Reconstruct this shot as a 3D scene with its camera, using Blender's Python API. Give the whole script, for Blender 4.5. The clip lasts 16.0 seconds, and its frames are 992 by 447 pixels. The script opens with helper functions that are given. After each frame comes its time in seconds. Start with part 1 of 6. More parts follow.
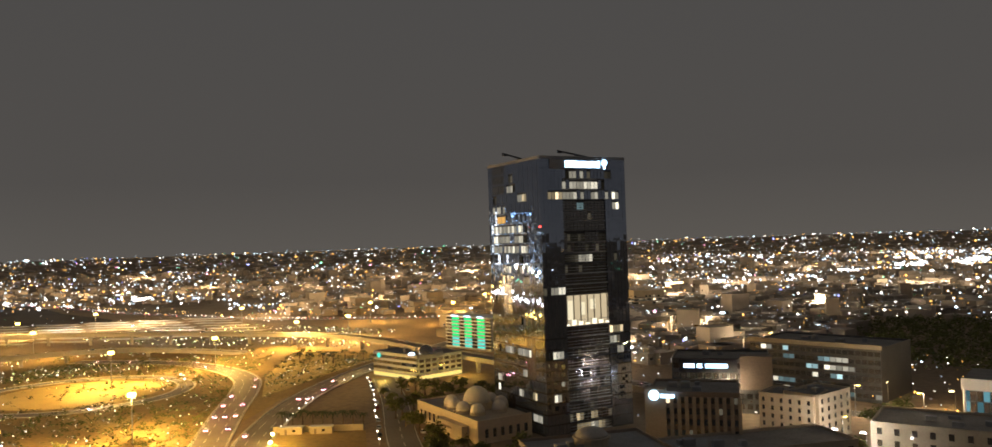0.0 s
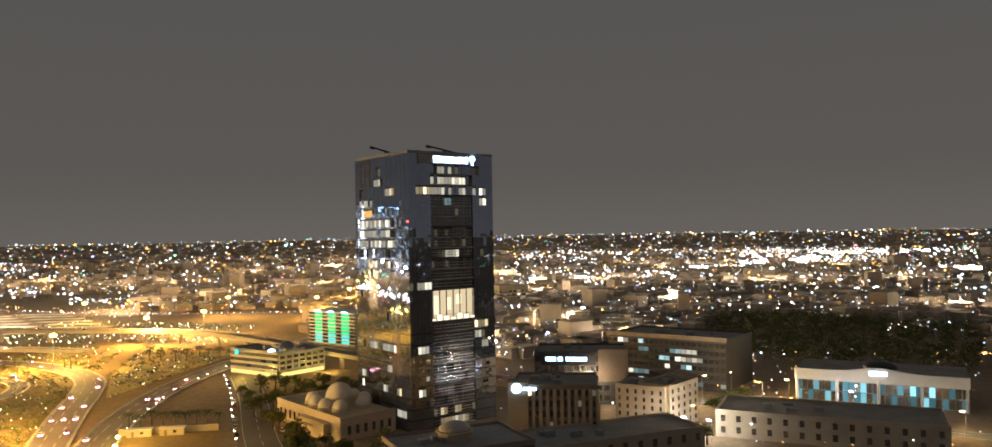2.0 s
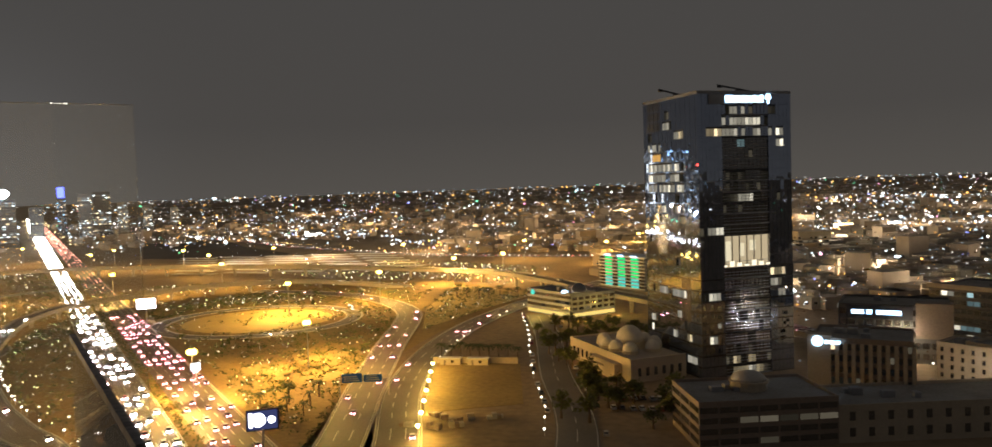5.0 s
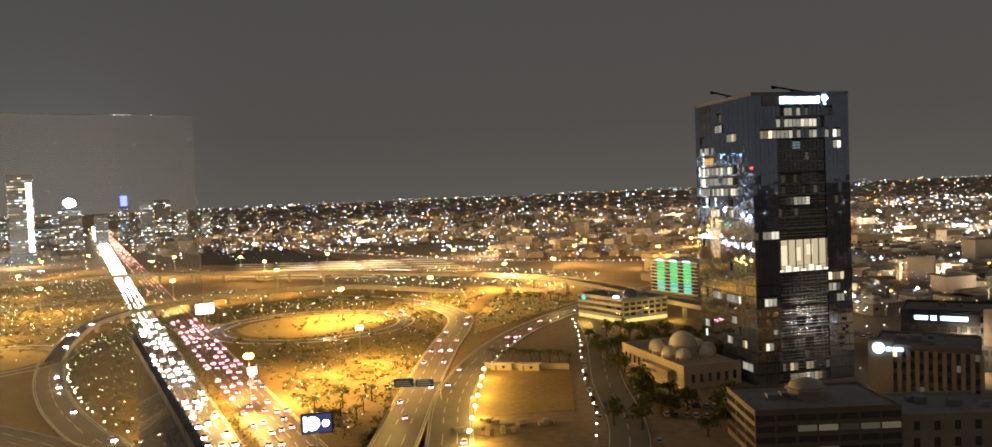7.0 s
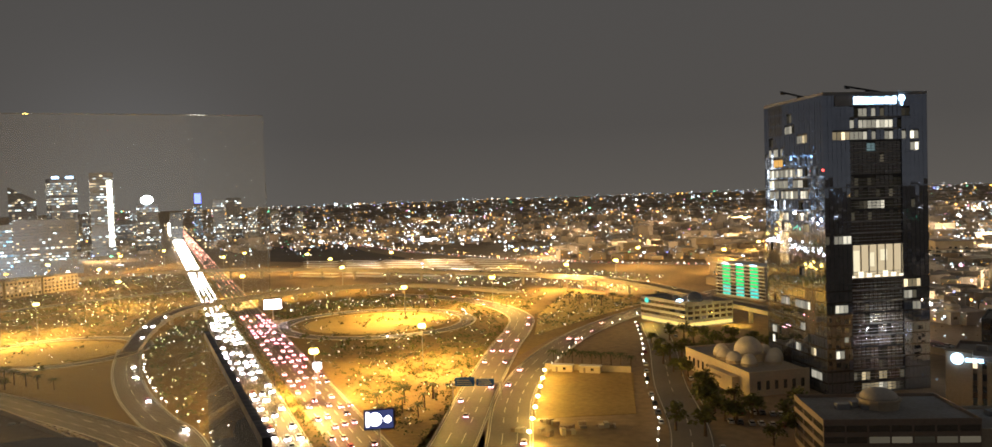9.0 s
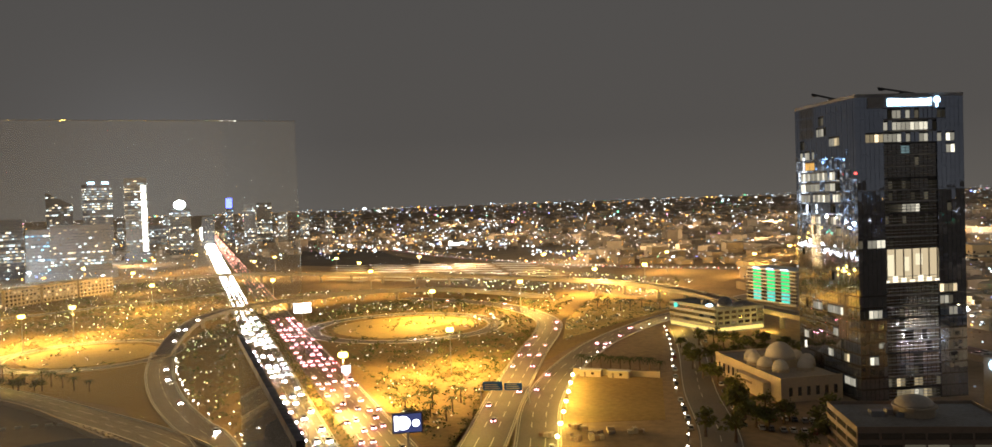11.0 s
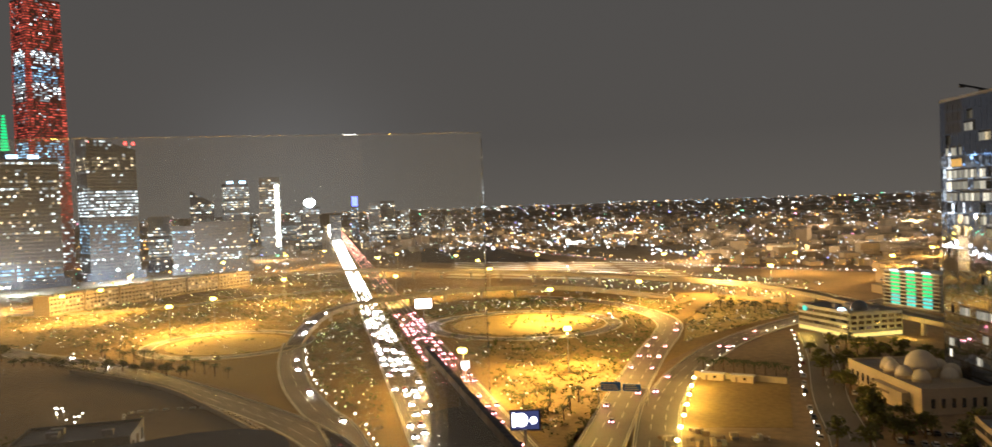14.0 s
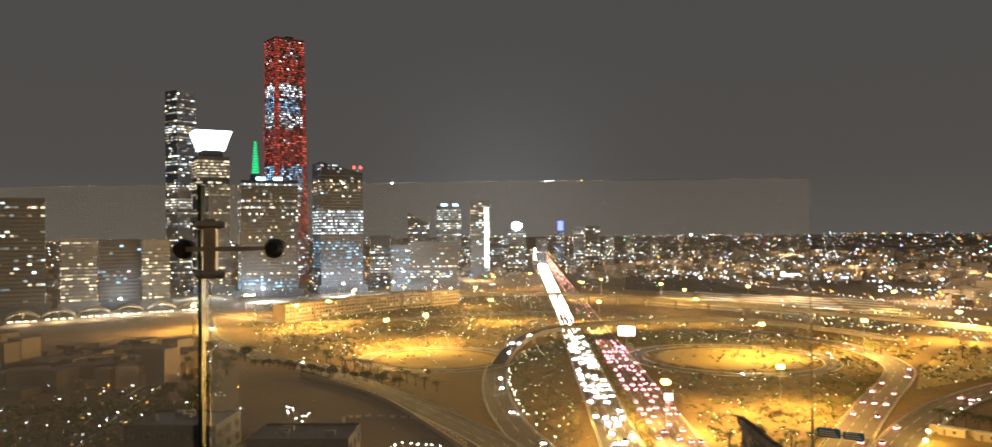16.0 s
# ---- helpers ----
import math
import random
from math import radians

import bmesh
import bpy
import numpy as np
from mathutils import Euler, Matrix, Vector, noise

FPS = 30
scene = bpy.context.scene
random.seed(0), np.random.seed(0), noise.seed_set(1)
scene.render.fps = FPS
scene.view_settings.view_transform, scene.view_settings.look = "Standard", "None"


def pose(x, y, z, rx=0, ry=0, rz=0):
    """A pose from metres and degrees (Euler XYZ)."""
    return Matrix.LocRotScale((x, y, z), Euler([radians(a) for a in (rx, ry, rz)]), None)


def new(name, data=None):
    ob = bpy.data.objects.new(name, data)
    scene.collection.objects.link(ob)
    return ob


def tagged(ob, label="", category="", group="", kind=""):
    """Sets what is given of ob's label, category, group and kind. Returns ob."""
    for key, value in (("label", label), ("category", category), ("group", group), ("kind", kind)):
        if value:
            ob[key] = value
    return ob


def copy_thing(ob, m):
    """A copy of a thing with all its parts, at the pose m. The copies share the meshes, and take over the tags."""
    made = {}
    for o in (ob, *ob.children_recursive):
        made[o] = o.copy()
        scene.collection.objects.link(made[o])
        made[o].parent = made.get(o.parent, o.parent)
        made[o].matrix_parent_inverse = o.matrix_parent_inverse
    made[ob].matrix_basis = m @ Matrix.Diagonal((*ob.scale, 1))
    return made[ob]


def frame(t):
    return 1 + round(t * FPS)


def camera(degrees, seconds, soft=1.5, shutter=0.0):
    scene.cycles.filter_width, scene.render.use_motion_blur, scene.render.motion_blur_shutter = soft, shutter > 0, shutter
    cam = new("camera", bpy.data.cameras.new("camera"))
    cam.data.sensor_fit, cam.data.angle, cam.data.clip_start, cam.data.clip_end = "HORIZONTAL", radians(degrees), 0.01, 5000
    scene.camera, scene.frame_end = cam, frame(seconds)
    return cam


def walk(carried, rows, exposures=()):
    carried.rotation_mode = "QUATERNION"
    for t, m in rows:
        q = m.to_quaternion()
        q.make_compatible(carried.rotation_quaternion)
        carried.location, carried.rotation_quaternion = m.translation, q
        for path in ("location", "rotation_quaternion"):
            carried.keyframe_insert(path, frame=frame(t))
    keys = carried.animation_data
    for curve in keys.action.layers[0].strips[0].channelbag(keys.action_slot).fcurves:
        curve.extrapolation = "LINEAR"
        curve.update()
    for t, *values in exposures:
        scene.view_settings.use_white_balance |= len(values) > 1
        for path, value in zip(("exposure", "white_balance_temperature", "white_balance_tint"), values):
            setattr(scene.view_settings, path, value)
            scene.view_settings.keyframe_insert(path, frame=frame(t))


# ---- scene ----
cam = camera(64.2, 16.0, soft=1.5, shutter=0.5)
PATH = [  # seconds, x, y, z, yaw, pitch, roll
    (0.0, 0.00, 0.00, 76.00, 0.00, 1.23, 1.91),
    (0.5, 0.00, 0.00, 76.00, -1.34, 1.05, 1.59),
    (1.0, 0.00, 0.00, 76.00, -2.73, 0.87, 1.42),
    (1.5, 0.00, 0.00, 76.00, -4.90, 0.71, 1.14),
    (2.0, 0.00, 0.00, 76.00, -9.61, 0.62, 1.07),
    (2.5, 0.00, 0.00, 76.00, -9.96, -0.73, 0.90),
    (3.0, 0.00, 0.00, 76.00, -5.71, -1.29, 0.76),
    (3.5, 0.00, 0.00, 76.00, 0.64, -2.27, 0.47),
    (4.0, 0.00, 0.00, 76.00, 3.24, -2.54, 1.36),
    (4.5, 0.00, 0.00, 76.00, 8.06, -2.90, 1.46),
    (7.0, 0.00, 0.00, 76.00, 14.69, -2.30, 2.44),
    (7.5, 0.00, 0.00, 76.00, 16.15, -2.33, 2.46),
    (8.0, 0.00, 0.00, 76.00, 17.29, -2.32, 2.27),
    (8.5, 0.00, 0.00, 76.00, 18.50, -2.19, 2.02),
    (9.0, 0.00, 0.00, 76.00, 19.23, -2.09, 1.95),
    (9.2, 0.00, 0.00, 76.00, 19.37, -1.99, 1.94),
    (11.3, -0.01, 0.00, 76.00, 21.43, -1.68, 2.10),
    (11.5, -0.02, 0.00, 76.00, 21.52, -1.65, 2.11),
    (12.0, -0.03, 0.00, 76.00, 21.85, -1.64, 2.14),
    (12.5, -0.04, 0.00, 76.00, 22.17, -1.82, 2.27),
    (13.0, -0.10, -0.01, 76.02, 25.31, -1.77, 2.20),
    (13.5, -0.14, -0.01, 76.03, 27.80, -1.77, 2.38),
    (14.0, -0.18, -0.02, 76.04, 29.77, -1.53, 2.06),
    (14.5, -0.22, -0.02, 76.05, 34.26, -0.99, 1.17),
    (15.0, -0.30, -0.03, 76.06, 38.65, -0.92, 0.60),
    (15.5, -0.38, -0.04, 76.08, 41.61, 0.02, 0.69),
    (16.0, -0.45, -0.05, 76.10, 44.55, 0.64, 0.55),
]
walk(cam, [(t, pose(x, y, z, 90 + p, r, a)) for t, x, y, z, a, p, r in PATH],
     exposures=((0.0, 0.02), (0.5, 0.12), (1.5, 0.25), (2.0, 0.38), (2.6, 0.36), (3.0, 0.08), (3.5, -0.18), (4.0, -0.36), (4.5, -0.30), (7.0, 0.04),
                (9.0, 0.08), (11.5, 0.14), (14.5, 0.12), (15.5, 0.04), (16.0, 0.02)))

# ---- night sky, lit by the city from below ----
world = bpy.data.worlds.new("night_sky")
scene.world = world
world.use_nodes = True
wn, wl = world.node_tree.nodes, world.node_tree.links
tc, sep, ramp = wn.new("ShaderNodeTexCoord"), wn.new("ShaderNodeSeparateXYZ"), wn.new("ShaderNodeValToRGB")
wl.new(tc.outputs["Generated"], sep.inputs[0])
wl.new(sep.outputs["Z"], ramp.inputs[0])
ramp.color_ramp.elements[0].position, ramp.color_ramp.elements[0].color = 0.0, (0.100, 0.091, 0.081, 1)
ramp.color_ramp.elements[1].position, ramp.color_ramp.elements[1].color = 0.32, (0.072, 0.069, 0.067, 1)
e = ramp.color_ramp.elements.new(0.08)
e.color = (0.079, 0.073, 0.068, 1)
# haze glowing over the brightest quarter
dot, up, half, glow = wn.new("ShaderNodeVectorMath"), wn.new("ShaderNodeMath"), wn.new("ShaderNodeMath"), wn.new("ShaderNodeMixRGB")
dot.operation = "DOT_PRODUCT"
dot.inputs[1].default_value = (-0.695, 0.719, 0.02)
wl.new(tc.outputs["Generated"], dot.inputs[0])
up.operation, up.inputs[1].default_value, up.use_clamp = "POWER", 130.0, True
half.operation, half.inputs[1].default_value = "MAXIMUM", 0.0
wl.new(dot.outputs["Value"], half.inputs[0])
wl.new(half.outputs[0], up.inputs[0])
glow.blend_type = "ADD"
glow.inputs[2].default_value = (0.038, 0.040, 0.043, 1)
wl.new(up.outputs[0], glow.inputs[0])
wl.new(ramp.outputs[0], glow.inputs[1])
wl.new(glow.outputs[0], wn["Background"].inputs[0])
wn["Background"].inputs[1].default_value = 1.0

SODIUM = (1.0, 0.57, 0.14)
MAST_POWER = 430000.0
rnd = random.Random(7)


# ---- materials ----
def mat(name, colour, rough=0.8, metal=0.0, scale=0.4, var=0.25, bump=0.2, fine=9.0, ior=1.45, island=0.0):
    """Colour broken up by coarse stains and fine grain, with fine relief."""
    m = bpy.data.materials.new(name)
    m.use_nodes = True
    n, l = m.node_tree.nodes, m.node_tree.links
    b = n["Principled BSDF"]
    b.inputs["Roughness"].default_value, b.inputs["Metallic"].default_value = rough, metal
    b.inputs["IOR"].default_value = ior
    co = n.new("ShaderNodeTexCoord")
    n1, n2 = n.new("ShaderNodeTexNoise"), n.new("ShaderNodeTexNoise")
    n1.inputs["Scale"].default_value, n1.inputs["Detail"].default_value = scale, 4
    n2.inputs["Scale"].default_value, n2.inputs["Detail"].default_value = scale * fine, 3
    mix, hsv = n.new("ShaderNodeMath"), n.new("ShaderNodeHueSaturation")
    mix.operation = "MULTIPLY_ADD"
    for q in (n1, n2):
        l.new(co.outputs["Object"], q.inputs["Vector"])
    add = n.new("ShaderNodeMath")
    add.operation = "ADD"
    l.new(n1.outputs[0], add.inputs[0])
    l.new(n2.outputs[0], add.inputs[1])
    l.new(add.outputs[0], mix.inputs[0])
    mix.inputs[1].default_value, mix.inputs[2].default_value = var * 2.2, 1 - var * 2.2
    val = mix.outputs[0]
    if island:
        g = n.new("ShaderNodeNewGeometry")
        k = n.new("ShaderNodeMath")
        k.operation = "MULTIPLY_ADD"
        k.inputs[1].default_value = island
        l.new(g.outputs["Random Per Island"], k.inputs[0])
        l.new(val, k.inputs[2])
        val = k.outputs[0]
    hsv.inputs["Color"].default_value = (*colour, 1)
    l.new(val, hsv.inputs["Value"])
    l.new(hsv.outputs[0], b.inputs["Base Color"])
    if bump:
        bp = n.new("ShaderNodeBump")
        bp.inputs["Strength"].default_value, bp.inputs["Distance"].default_value = bump, 0.05
        l.new(n2.outputs[0], bp.inputs["Height"])
        l.new(bp.outputs[0], b.inputs["Normal"])
    return m


def emis(name, colour, strength, sample=False, random_part=0.0, by_object=False):
    m = bpy.data.materials.new(name)
    m.use_nodes = True
    n, l = m.node_tree.nodes, m.node_tree.links
    n.remove(n["Principled BSDF"])
    e = n.new("ShaderNodeEmission")
    e.inputs[0].default_value, e.inputs[1].default_value = (*colour, 1), strength
    if random_part:
        g, k, p = n.new("ShaderNodeObjectInfo" if by_object else "ShaderNodeNewGeometry"), n.new("ShaderNodeMath"), n.new("ShaderNodeMath")
        p.operation, p.inputs[1].default_value = "POWER", 3.5
        k.operation = "MULTIPLY_ADD"
        k.inputs[1].default_value, k.inputs[2].default_value = strength * random_part, strength * (1 - random_part) * 0.4
        l.new(g.outputs["Random" if by_object else "Random Per Island"], p.inputs[0])
        l.new(p.outputs[0], k.inputs[0])
        l.new(k.outputs[0], e.inputs[1])
    l.new(e.outputs[0], n["Material Output"].inputs[0])
    m.cycles.emission_sampling = "AUTO" if sample else "NONE"
    return m


SAND = mat("sand", (0.31, 0.215, 0.085), 0.95, scale=0.035, var=0.32, bump=0.5, fine=14)
# island sand; on the slip road bed its paleness stands in for lamplight
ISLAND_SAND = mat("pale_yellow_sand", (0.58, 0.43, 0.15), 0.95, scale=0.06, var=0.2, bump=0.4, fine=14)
# darker earth: the far field's missing lamplight is put into the colour
UNLIT_EARTH = mat("dark_soil", (0.10, 0.075, 0.055), 0.95, scale=0.02, var=0.35, bump=0.5, fine=16)
EARTH = mat("dry_earth", (0.30, 0.215, 0.13), 0.95, scale=0.02, var=0.35, bump=0.5, fine=16)
ASPHALT = mat("asphalt", (0.20, 0.175, 0.145), 0.65, scale=0.05, var=0.28, bump=0.15, fine=20)
CONCRETE = mat("concrete", (0.42, 0.38, 0.33), 0.85, scale=0.15, var=0.2, bump=0.2)
KERB = mat("kerb_paint", (0.62, 0.57, 0.45), 0.8, scale=0.3, var=0.2)
LINE = mat("road_paint", (0.75, 0.72, 0.6), 0.7, scale=0.5, var=0.25, bump=0)
STEEL = mat("galvanised_steel", (0.45, 0.43, 0.40), 0.45, 0.8, scale=0.8, var=0.12)
DARKSTEEL = mat("dark_steel", (0.05, 0.05, 0.055), 0.45, 0.6, scale=1.5, var=0.15)
HOUSE = mat("rendered_house_walls", (0.27, 0.225, 0.18), 0.9, scale=0.02, var=0.25, bump=0.1, island=0.8)
LEAF = mat("shrub_leaves", (0.10, 0.105, 0.028), 0.75, scale=0.3, var=0.4, bump=0, island=0.7)
PALMLEAF = mat("palm_fronds", (0.07, 0.085, 0.03), 0.7, scale=0.6, var=0.35, bump=0)
BARK = mat("palm_trunk", (0.16, 0.11, 0.07), 0.95, scale=1.2, var=0.35, bump=0.8)
TOWERGLASS = mat("blue_mirror_glass", (0.36, 0.42, 0.55), 0.025, 0.95, scale=0.12, var=0.16, bump=0.02, fine=4)
DARKGLASS = mat("dark_tinted_glass", (0.22, 0.22, 0.225), 0.16, 0.85, scale=0.2, var=0.25, bump=0.04, fine=3)
BLACKFRAME = mat("black_frame", (0.045, 0.045, 0.05), 0.5, 0.3, scale=0.6, var=0.2)
CREAM = mat("cream_render", (0.58, 0.48, 0.34), 0.85, scale=0.12, var=0.16)
BEIGE = mat("beige_stone", (0.42, 0.35, 0.26), 0.8, scale=0.18, var=0.2)
BROWNSTONE = mat("brown_stone", (0.26, 0.20, 0.155), 0.7, scale=0.15, var=0.25)
GREYCLAD = mat("grey_cladding", (0.27, 0.27, 0.28), 0.5, 0.2, scale=0.1, var=0.18)
WHITECLAD = mat("white_cladding", (0.72, 0.70, 0.66), 0.55, scale=0.12, var=0.12)
ROOF = mat("flat_roof_felt", (0.27, 0.245, 0.215), 0.95, scale=0.12, var=0.35, bump=0.4)
DOMEW = mat("white_dome_plaster", (0.66, 0.60, 0.52), 0.7, scale=0.3, var=0.14)
PITCH = mat("pale_canopy_fabric", (0.55, 0.52, 0.46), 0.8, scale=0.2, var=0.2)
SLATE = mat("dark_slate_cladding", (0.11, 0.105, 0.10), 0.45, 0.1, scale=0.1, var=0.25)

GLOW_SODIUM = emis("sodium_lamp", (1.0, 0.66, 0.12), 16)
GLOW_WARM = emis("warm_window", (1.0, 0.80, 0.48), 1.9, random_part=0.75, by_object=True)
GLOW_WHITE = emis("white_window", (1.0, 0.93, 0.74), 1.9, random_part=0.7, by_object=True)
GLOW_DIM = emis("dim_window", (0.9, 0.78, 0.55), 0.14, random_part=0.8, by_object=True)
GLOW_CYAN = emis("cyan_window", (0.62, 0.95, 1.0), 1.3, random_part=0.75, by_object=True)
GLOW_ORANGE = emis("orange_window", (1.0, 0.55, 0.15), 0.8)
FAR_WARM = emis("far_warm_panes", (1.0, 0.82, 0.55), 3.4, random_part=0.85)
FAR_WHITE = emis("far_white_panes", (0.78, 0.92, 1.0), 5.0, random_part=0.85)
FAR_RED = emis("far_red_panes", (1.0, 0.15, 0.10), 1.7, random_part=0.6)
FAR_BLUE = emis("far_blue_panes", (0.35, 0.68, 1.0), 3.6, random_part=0.7)
GLOW_SIGN = emis("white_blue_sign", (0.42, 0.68, 1.0), 7, sample=True)
GLOW_GREEN = emis("green_led", (0.02, 1.0, 0.32), 1.0)
GLOW_TEAL = emis("teal_led", (0.12, 0.95, 0.85), 0.9)
GLOW_RED = emis("red_light", (1.0, 0.06, 0.05), 7)
HEAD = emis("headlight", (1.0, 0.94, 0.90), 420, sample=True)
TAIL = emis("tail_light", (1.0, 0.25, 0.34), 70, sample=True)


# ---- building blocks ----
def box(bm, x0, y0, z0, x1, y1, z1, taper=0.0):
    cx, cy = (x0 + x1) / 2, (y0 + y1) / 2
    k = 1 - taper
    v = [bm.verts.new(p) for p in ((x0, y0, z0), (x1, y0, z0), (x1, y1, z0), (x0, y1, z0))]
    w = [bm.verts.new((cx + (x - cx) * k, cy + (y - cy) * k, z1)) for x, y in ((x0, y0), (x1, y0), (x1, y1), (x0, y1))]
    bm.faces.new(v[::-1])
    bm.faces.new(w)
    for i in range(4):
        j = (i + 1) % 4
        bm.faces.new((v[i], v[j], w[j], w[i]))
    return bm


def boxes(*args):
    bm = bmesh.new()
    for a in args:
        box(bm, *a)
    return bm


def lathe(rings, seg=16, cx=0.0, cy=0.0, bm=None):
    """A solid of revolution from (radius, z) rings."""
    bm = bm or bmesh.new()
    loops = []
    for r, z in rings:
        loops.append([bm.verts.new((cx + r * math.cos(6.28319 * i / seg), cy + r * math.sin(6.28319 * i / seg), z)) for i in range(seg)])
    for a, b in zip(loops, loops[1:]):
        for i in range(seg):
            j = (i + 1) % seg
            bm.faces.new((a[i], a[j], b[j], b[i]))
    bm.faces.new(loops[0][::-1])
    bm.faces.new(loops[-1])
    return bm


def dome(r, h, z, seg=20, cx=0.0, cy=0.0):
    return lathe([(r * math.cos(a), z + h * math.sin(a)) for a in [i * 1.53 / 7 for i in range(8)]], seg, cx, cy)


def mesh_of(bm, material, name="mesh"):
    me = bpy.data.meshes.new(name)
    bm.to_mesh(me)
    bm.free()
    me.materials.append(material)
    return me


def part(name, bm, material, parent, label="", smooth=False):
    me = bm if isinstance(bm, bpy.types.Mesh) else mesh_of(bm, material, name)
    if smooth:
        me.shade_smooth()
    ob = new(name, me)
    ob.parent = parent
    if label:
        ob["label"] = label
    return ob


def thing(name, label, category, m=None, group="", kind=""):
    ob = new(name)
    ob.empty_display_size = 0.5
    if m is not None:
        ob.matrix_basis = m
    return tagged(ob, label, category, group, kind)


def single(name, bm, material, label, category, m=None, kind="", group=""):
    ob = new(name, mesh_of(bm, material, name))
    if m is not None:
        ob.matrix_basis = m
    return tagged(ob, label, category, group, kind)


def polys(name, verts, faces, material):
    me = bpy.data.meshes.new(name)
    me.from_pydata(verts, [], faces)
    me.materials.append(material)
    return me


def far_ground(d):
    """The plain rises gently towards the horizon."""
    k = min(max((d - 2100) / 2800, 0), 1)
    return 46 * k ** 1.5


def bearing(az, d):
    a = math.radians(az)
    return -math.sin(a) * d, math.cos(a) * d


def smooth_line(pts, step=6.0):
    """Points along a Catmull-Rom curve."""
    p = [Vector(q if len(q) == 3 else (*q, 0)) for q in pts]
    p = [p[0] * 2 - p[1]] + p + [p[-1] * 2 - p[-2]]
    out = []
    for a, b, c, d in zip(p, p[1:], p[2:], p[3:]):
        n = max(int((c - b).length / step), 1)
        for i in range(n):
            t = i / n
            out.append(0.5 * (2 * b + (c - a) * t + (2 * a - 5 * b + 4 * c - d) * t * t + (3 * b - a - 3 * c + d) * t ** 3))
    out.append(p[-2])
    return out


def sides(line):
    """The level direction to the right at each point."""
    out = []
    for i in range(len(line)):
        d = line[min(i + 1, len(line) - 1)] - line[max(i - 1, 0)]
        d.z = 0
        d.normalize()
        out.append(Vector((d.y, -d.x, 0)))
    return out


def ribbon(line, o0, o1, z0, z1, bm=None):
    """A solid strip along a line, between two side offsets."""
    bm = bm or bmesh.new()
    rings = []
    for p, s in zip(line, sides(line)):
        a, b = p + s * o0, p + s * o1
        rings.append([bm.verts.new(q) for q in ((a.x, a.y, p.z + z1), (b.x, b.y, p.z + z1), (b.x, b.y, p.z + z0), (a.x, a.y, p.z + z0))])
    for a, b in zip(rings, rings[1:]):
        for i in range(4):
            j = (i + 1) % 4
            bm.faces.new((a[i], a[j], b[j], b[i]))
    bm.faces.new(rings[0][::-1])
    bm.faces.new(rings[-1])
    return bm


def dashes(line, offset, length, gap, z, width=0.25):
    bm = bmesh.new()
    run, on, start = 0.0, True, 0
    s = sides(line)
    for i in range(1, len(line)):
        run += (line[i] - line[i - 1]).length
        if on and run >= length:
            seg = line[start:i + 1]
            if len(seg) > 1:
                ribbon(seg, offset - width / 2, offset + width / 2, z, z + 0.02, bm)
            on, run = False, 0.0
        elif not on and run >= gap:
            on, run, start = True, 0.0, i
    return bm


# ---- ground ----
verts, faces = [], []
rings = [0, 60, 120, 200, 300, 420, 560, 750, 1000, 1300, 1700, 2100, 2500, 2900, 3300, 3700, 4100, 4500, 4940]
SEG = 96
for d in rings:
    for i in range(SEG):
        x, y = bearing(360 * i / SEG, d)
        verts.append((x, y, far_ground(d)))
for k in range(len(rings) - 1):
    for i in range(SEG):
        j = (i + 1) % SEG
        faces.append((k * SEG + i, k * SEG + j, (k + 1) * SEG + j, (k + 1) * SEG + i))
ground = tagged(new("ground", polys("ground", verts, faces, EARTH)), "wide brown desert plain under the night city", "ground", kind="structure")

# the highway runs away to the north-west
HU, HN = Vector((-0.645, 0.764, 0)), Vector((0.764, 0.645, 0))


def hw(s, o, z=0.0):
    return HU * s + HN * (o - 0.037 * (s - 430)) + Vector((0, 0, z))


def patch(name, outline, z, material, label, kind="structure", category="ground"):
    bm = bmesh.new()
    top = [bm.verts.new((x, y, z)) for x, y in outline]
    low = [bm.verts.new((x, y, -0.3)) for x, y in outline]
    bm.faces.new(top)
    for i in range(len(top)):
        j = (i + 1) % len(top)
        bm.faces.new((top[i], low[i], low[j], top[j]))
    bmesh.ops.recalc_face_normals(bm, faces=bm.faces)
    return single(name, bm, material, label, category, kind=kind)


def disc_outline(cx, cy, rx, ry, n=40, turn=0.0):
    c, s = math.cos(turn), math.sin(turn)
    out = []
    for i in range(n):
        a = 6.28319 * i / n
        x, y = rx * math.cos(a), ry * math.sin(a)
        out.append((cx + x * c - y * s, cy + x * s + y * c))
    return out


hwp = lambda s, o: (hw(s, o).x, hw(s, o).y)
patch("sand_field", [hwp(150, 48), hwp(700, 48), (-300, 640), (-150, 600), (-70, 545), (-110, 400), (-118, 300), (-92, 150)], 0.04, SAND,
      "raked yellow sand between the highway and the slip road")
patch("sand_field", [hwp(180, 8), hwp(620, 8), (-470, 500), (-640, 420), (-640, 260), (-380, 255), (-250, 232), (-160, 175)], 0.04, SAND,
      "raked yellow sand inside the western loop")
patch("sand_field", [(-96, 308), (-94, 326), (-56, 326), (-45, 266), (-68, 257), (-80, 250)], 0.08, SAND, "flat bare sand plot beside the slip road")
patch("sand_field", [hwp(700, 48), hwp(1150, 40), (-400, 1010), (-90, 760), (-60, 560), (-150, 600), (-300, 640)], 0.03, EARTH, "dark bare earth beyond the flyover")


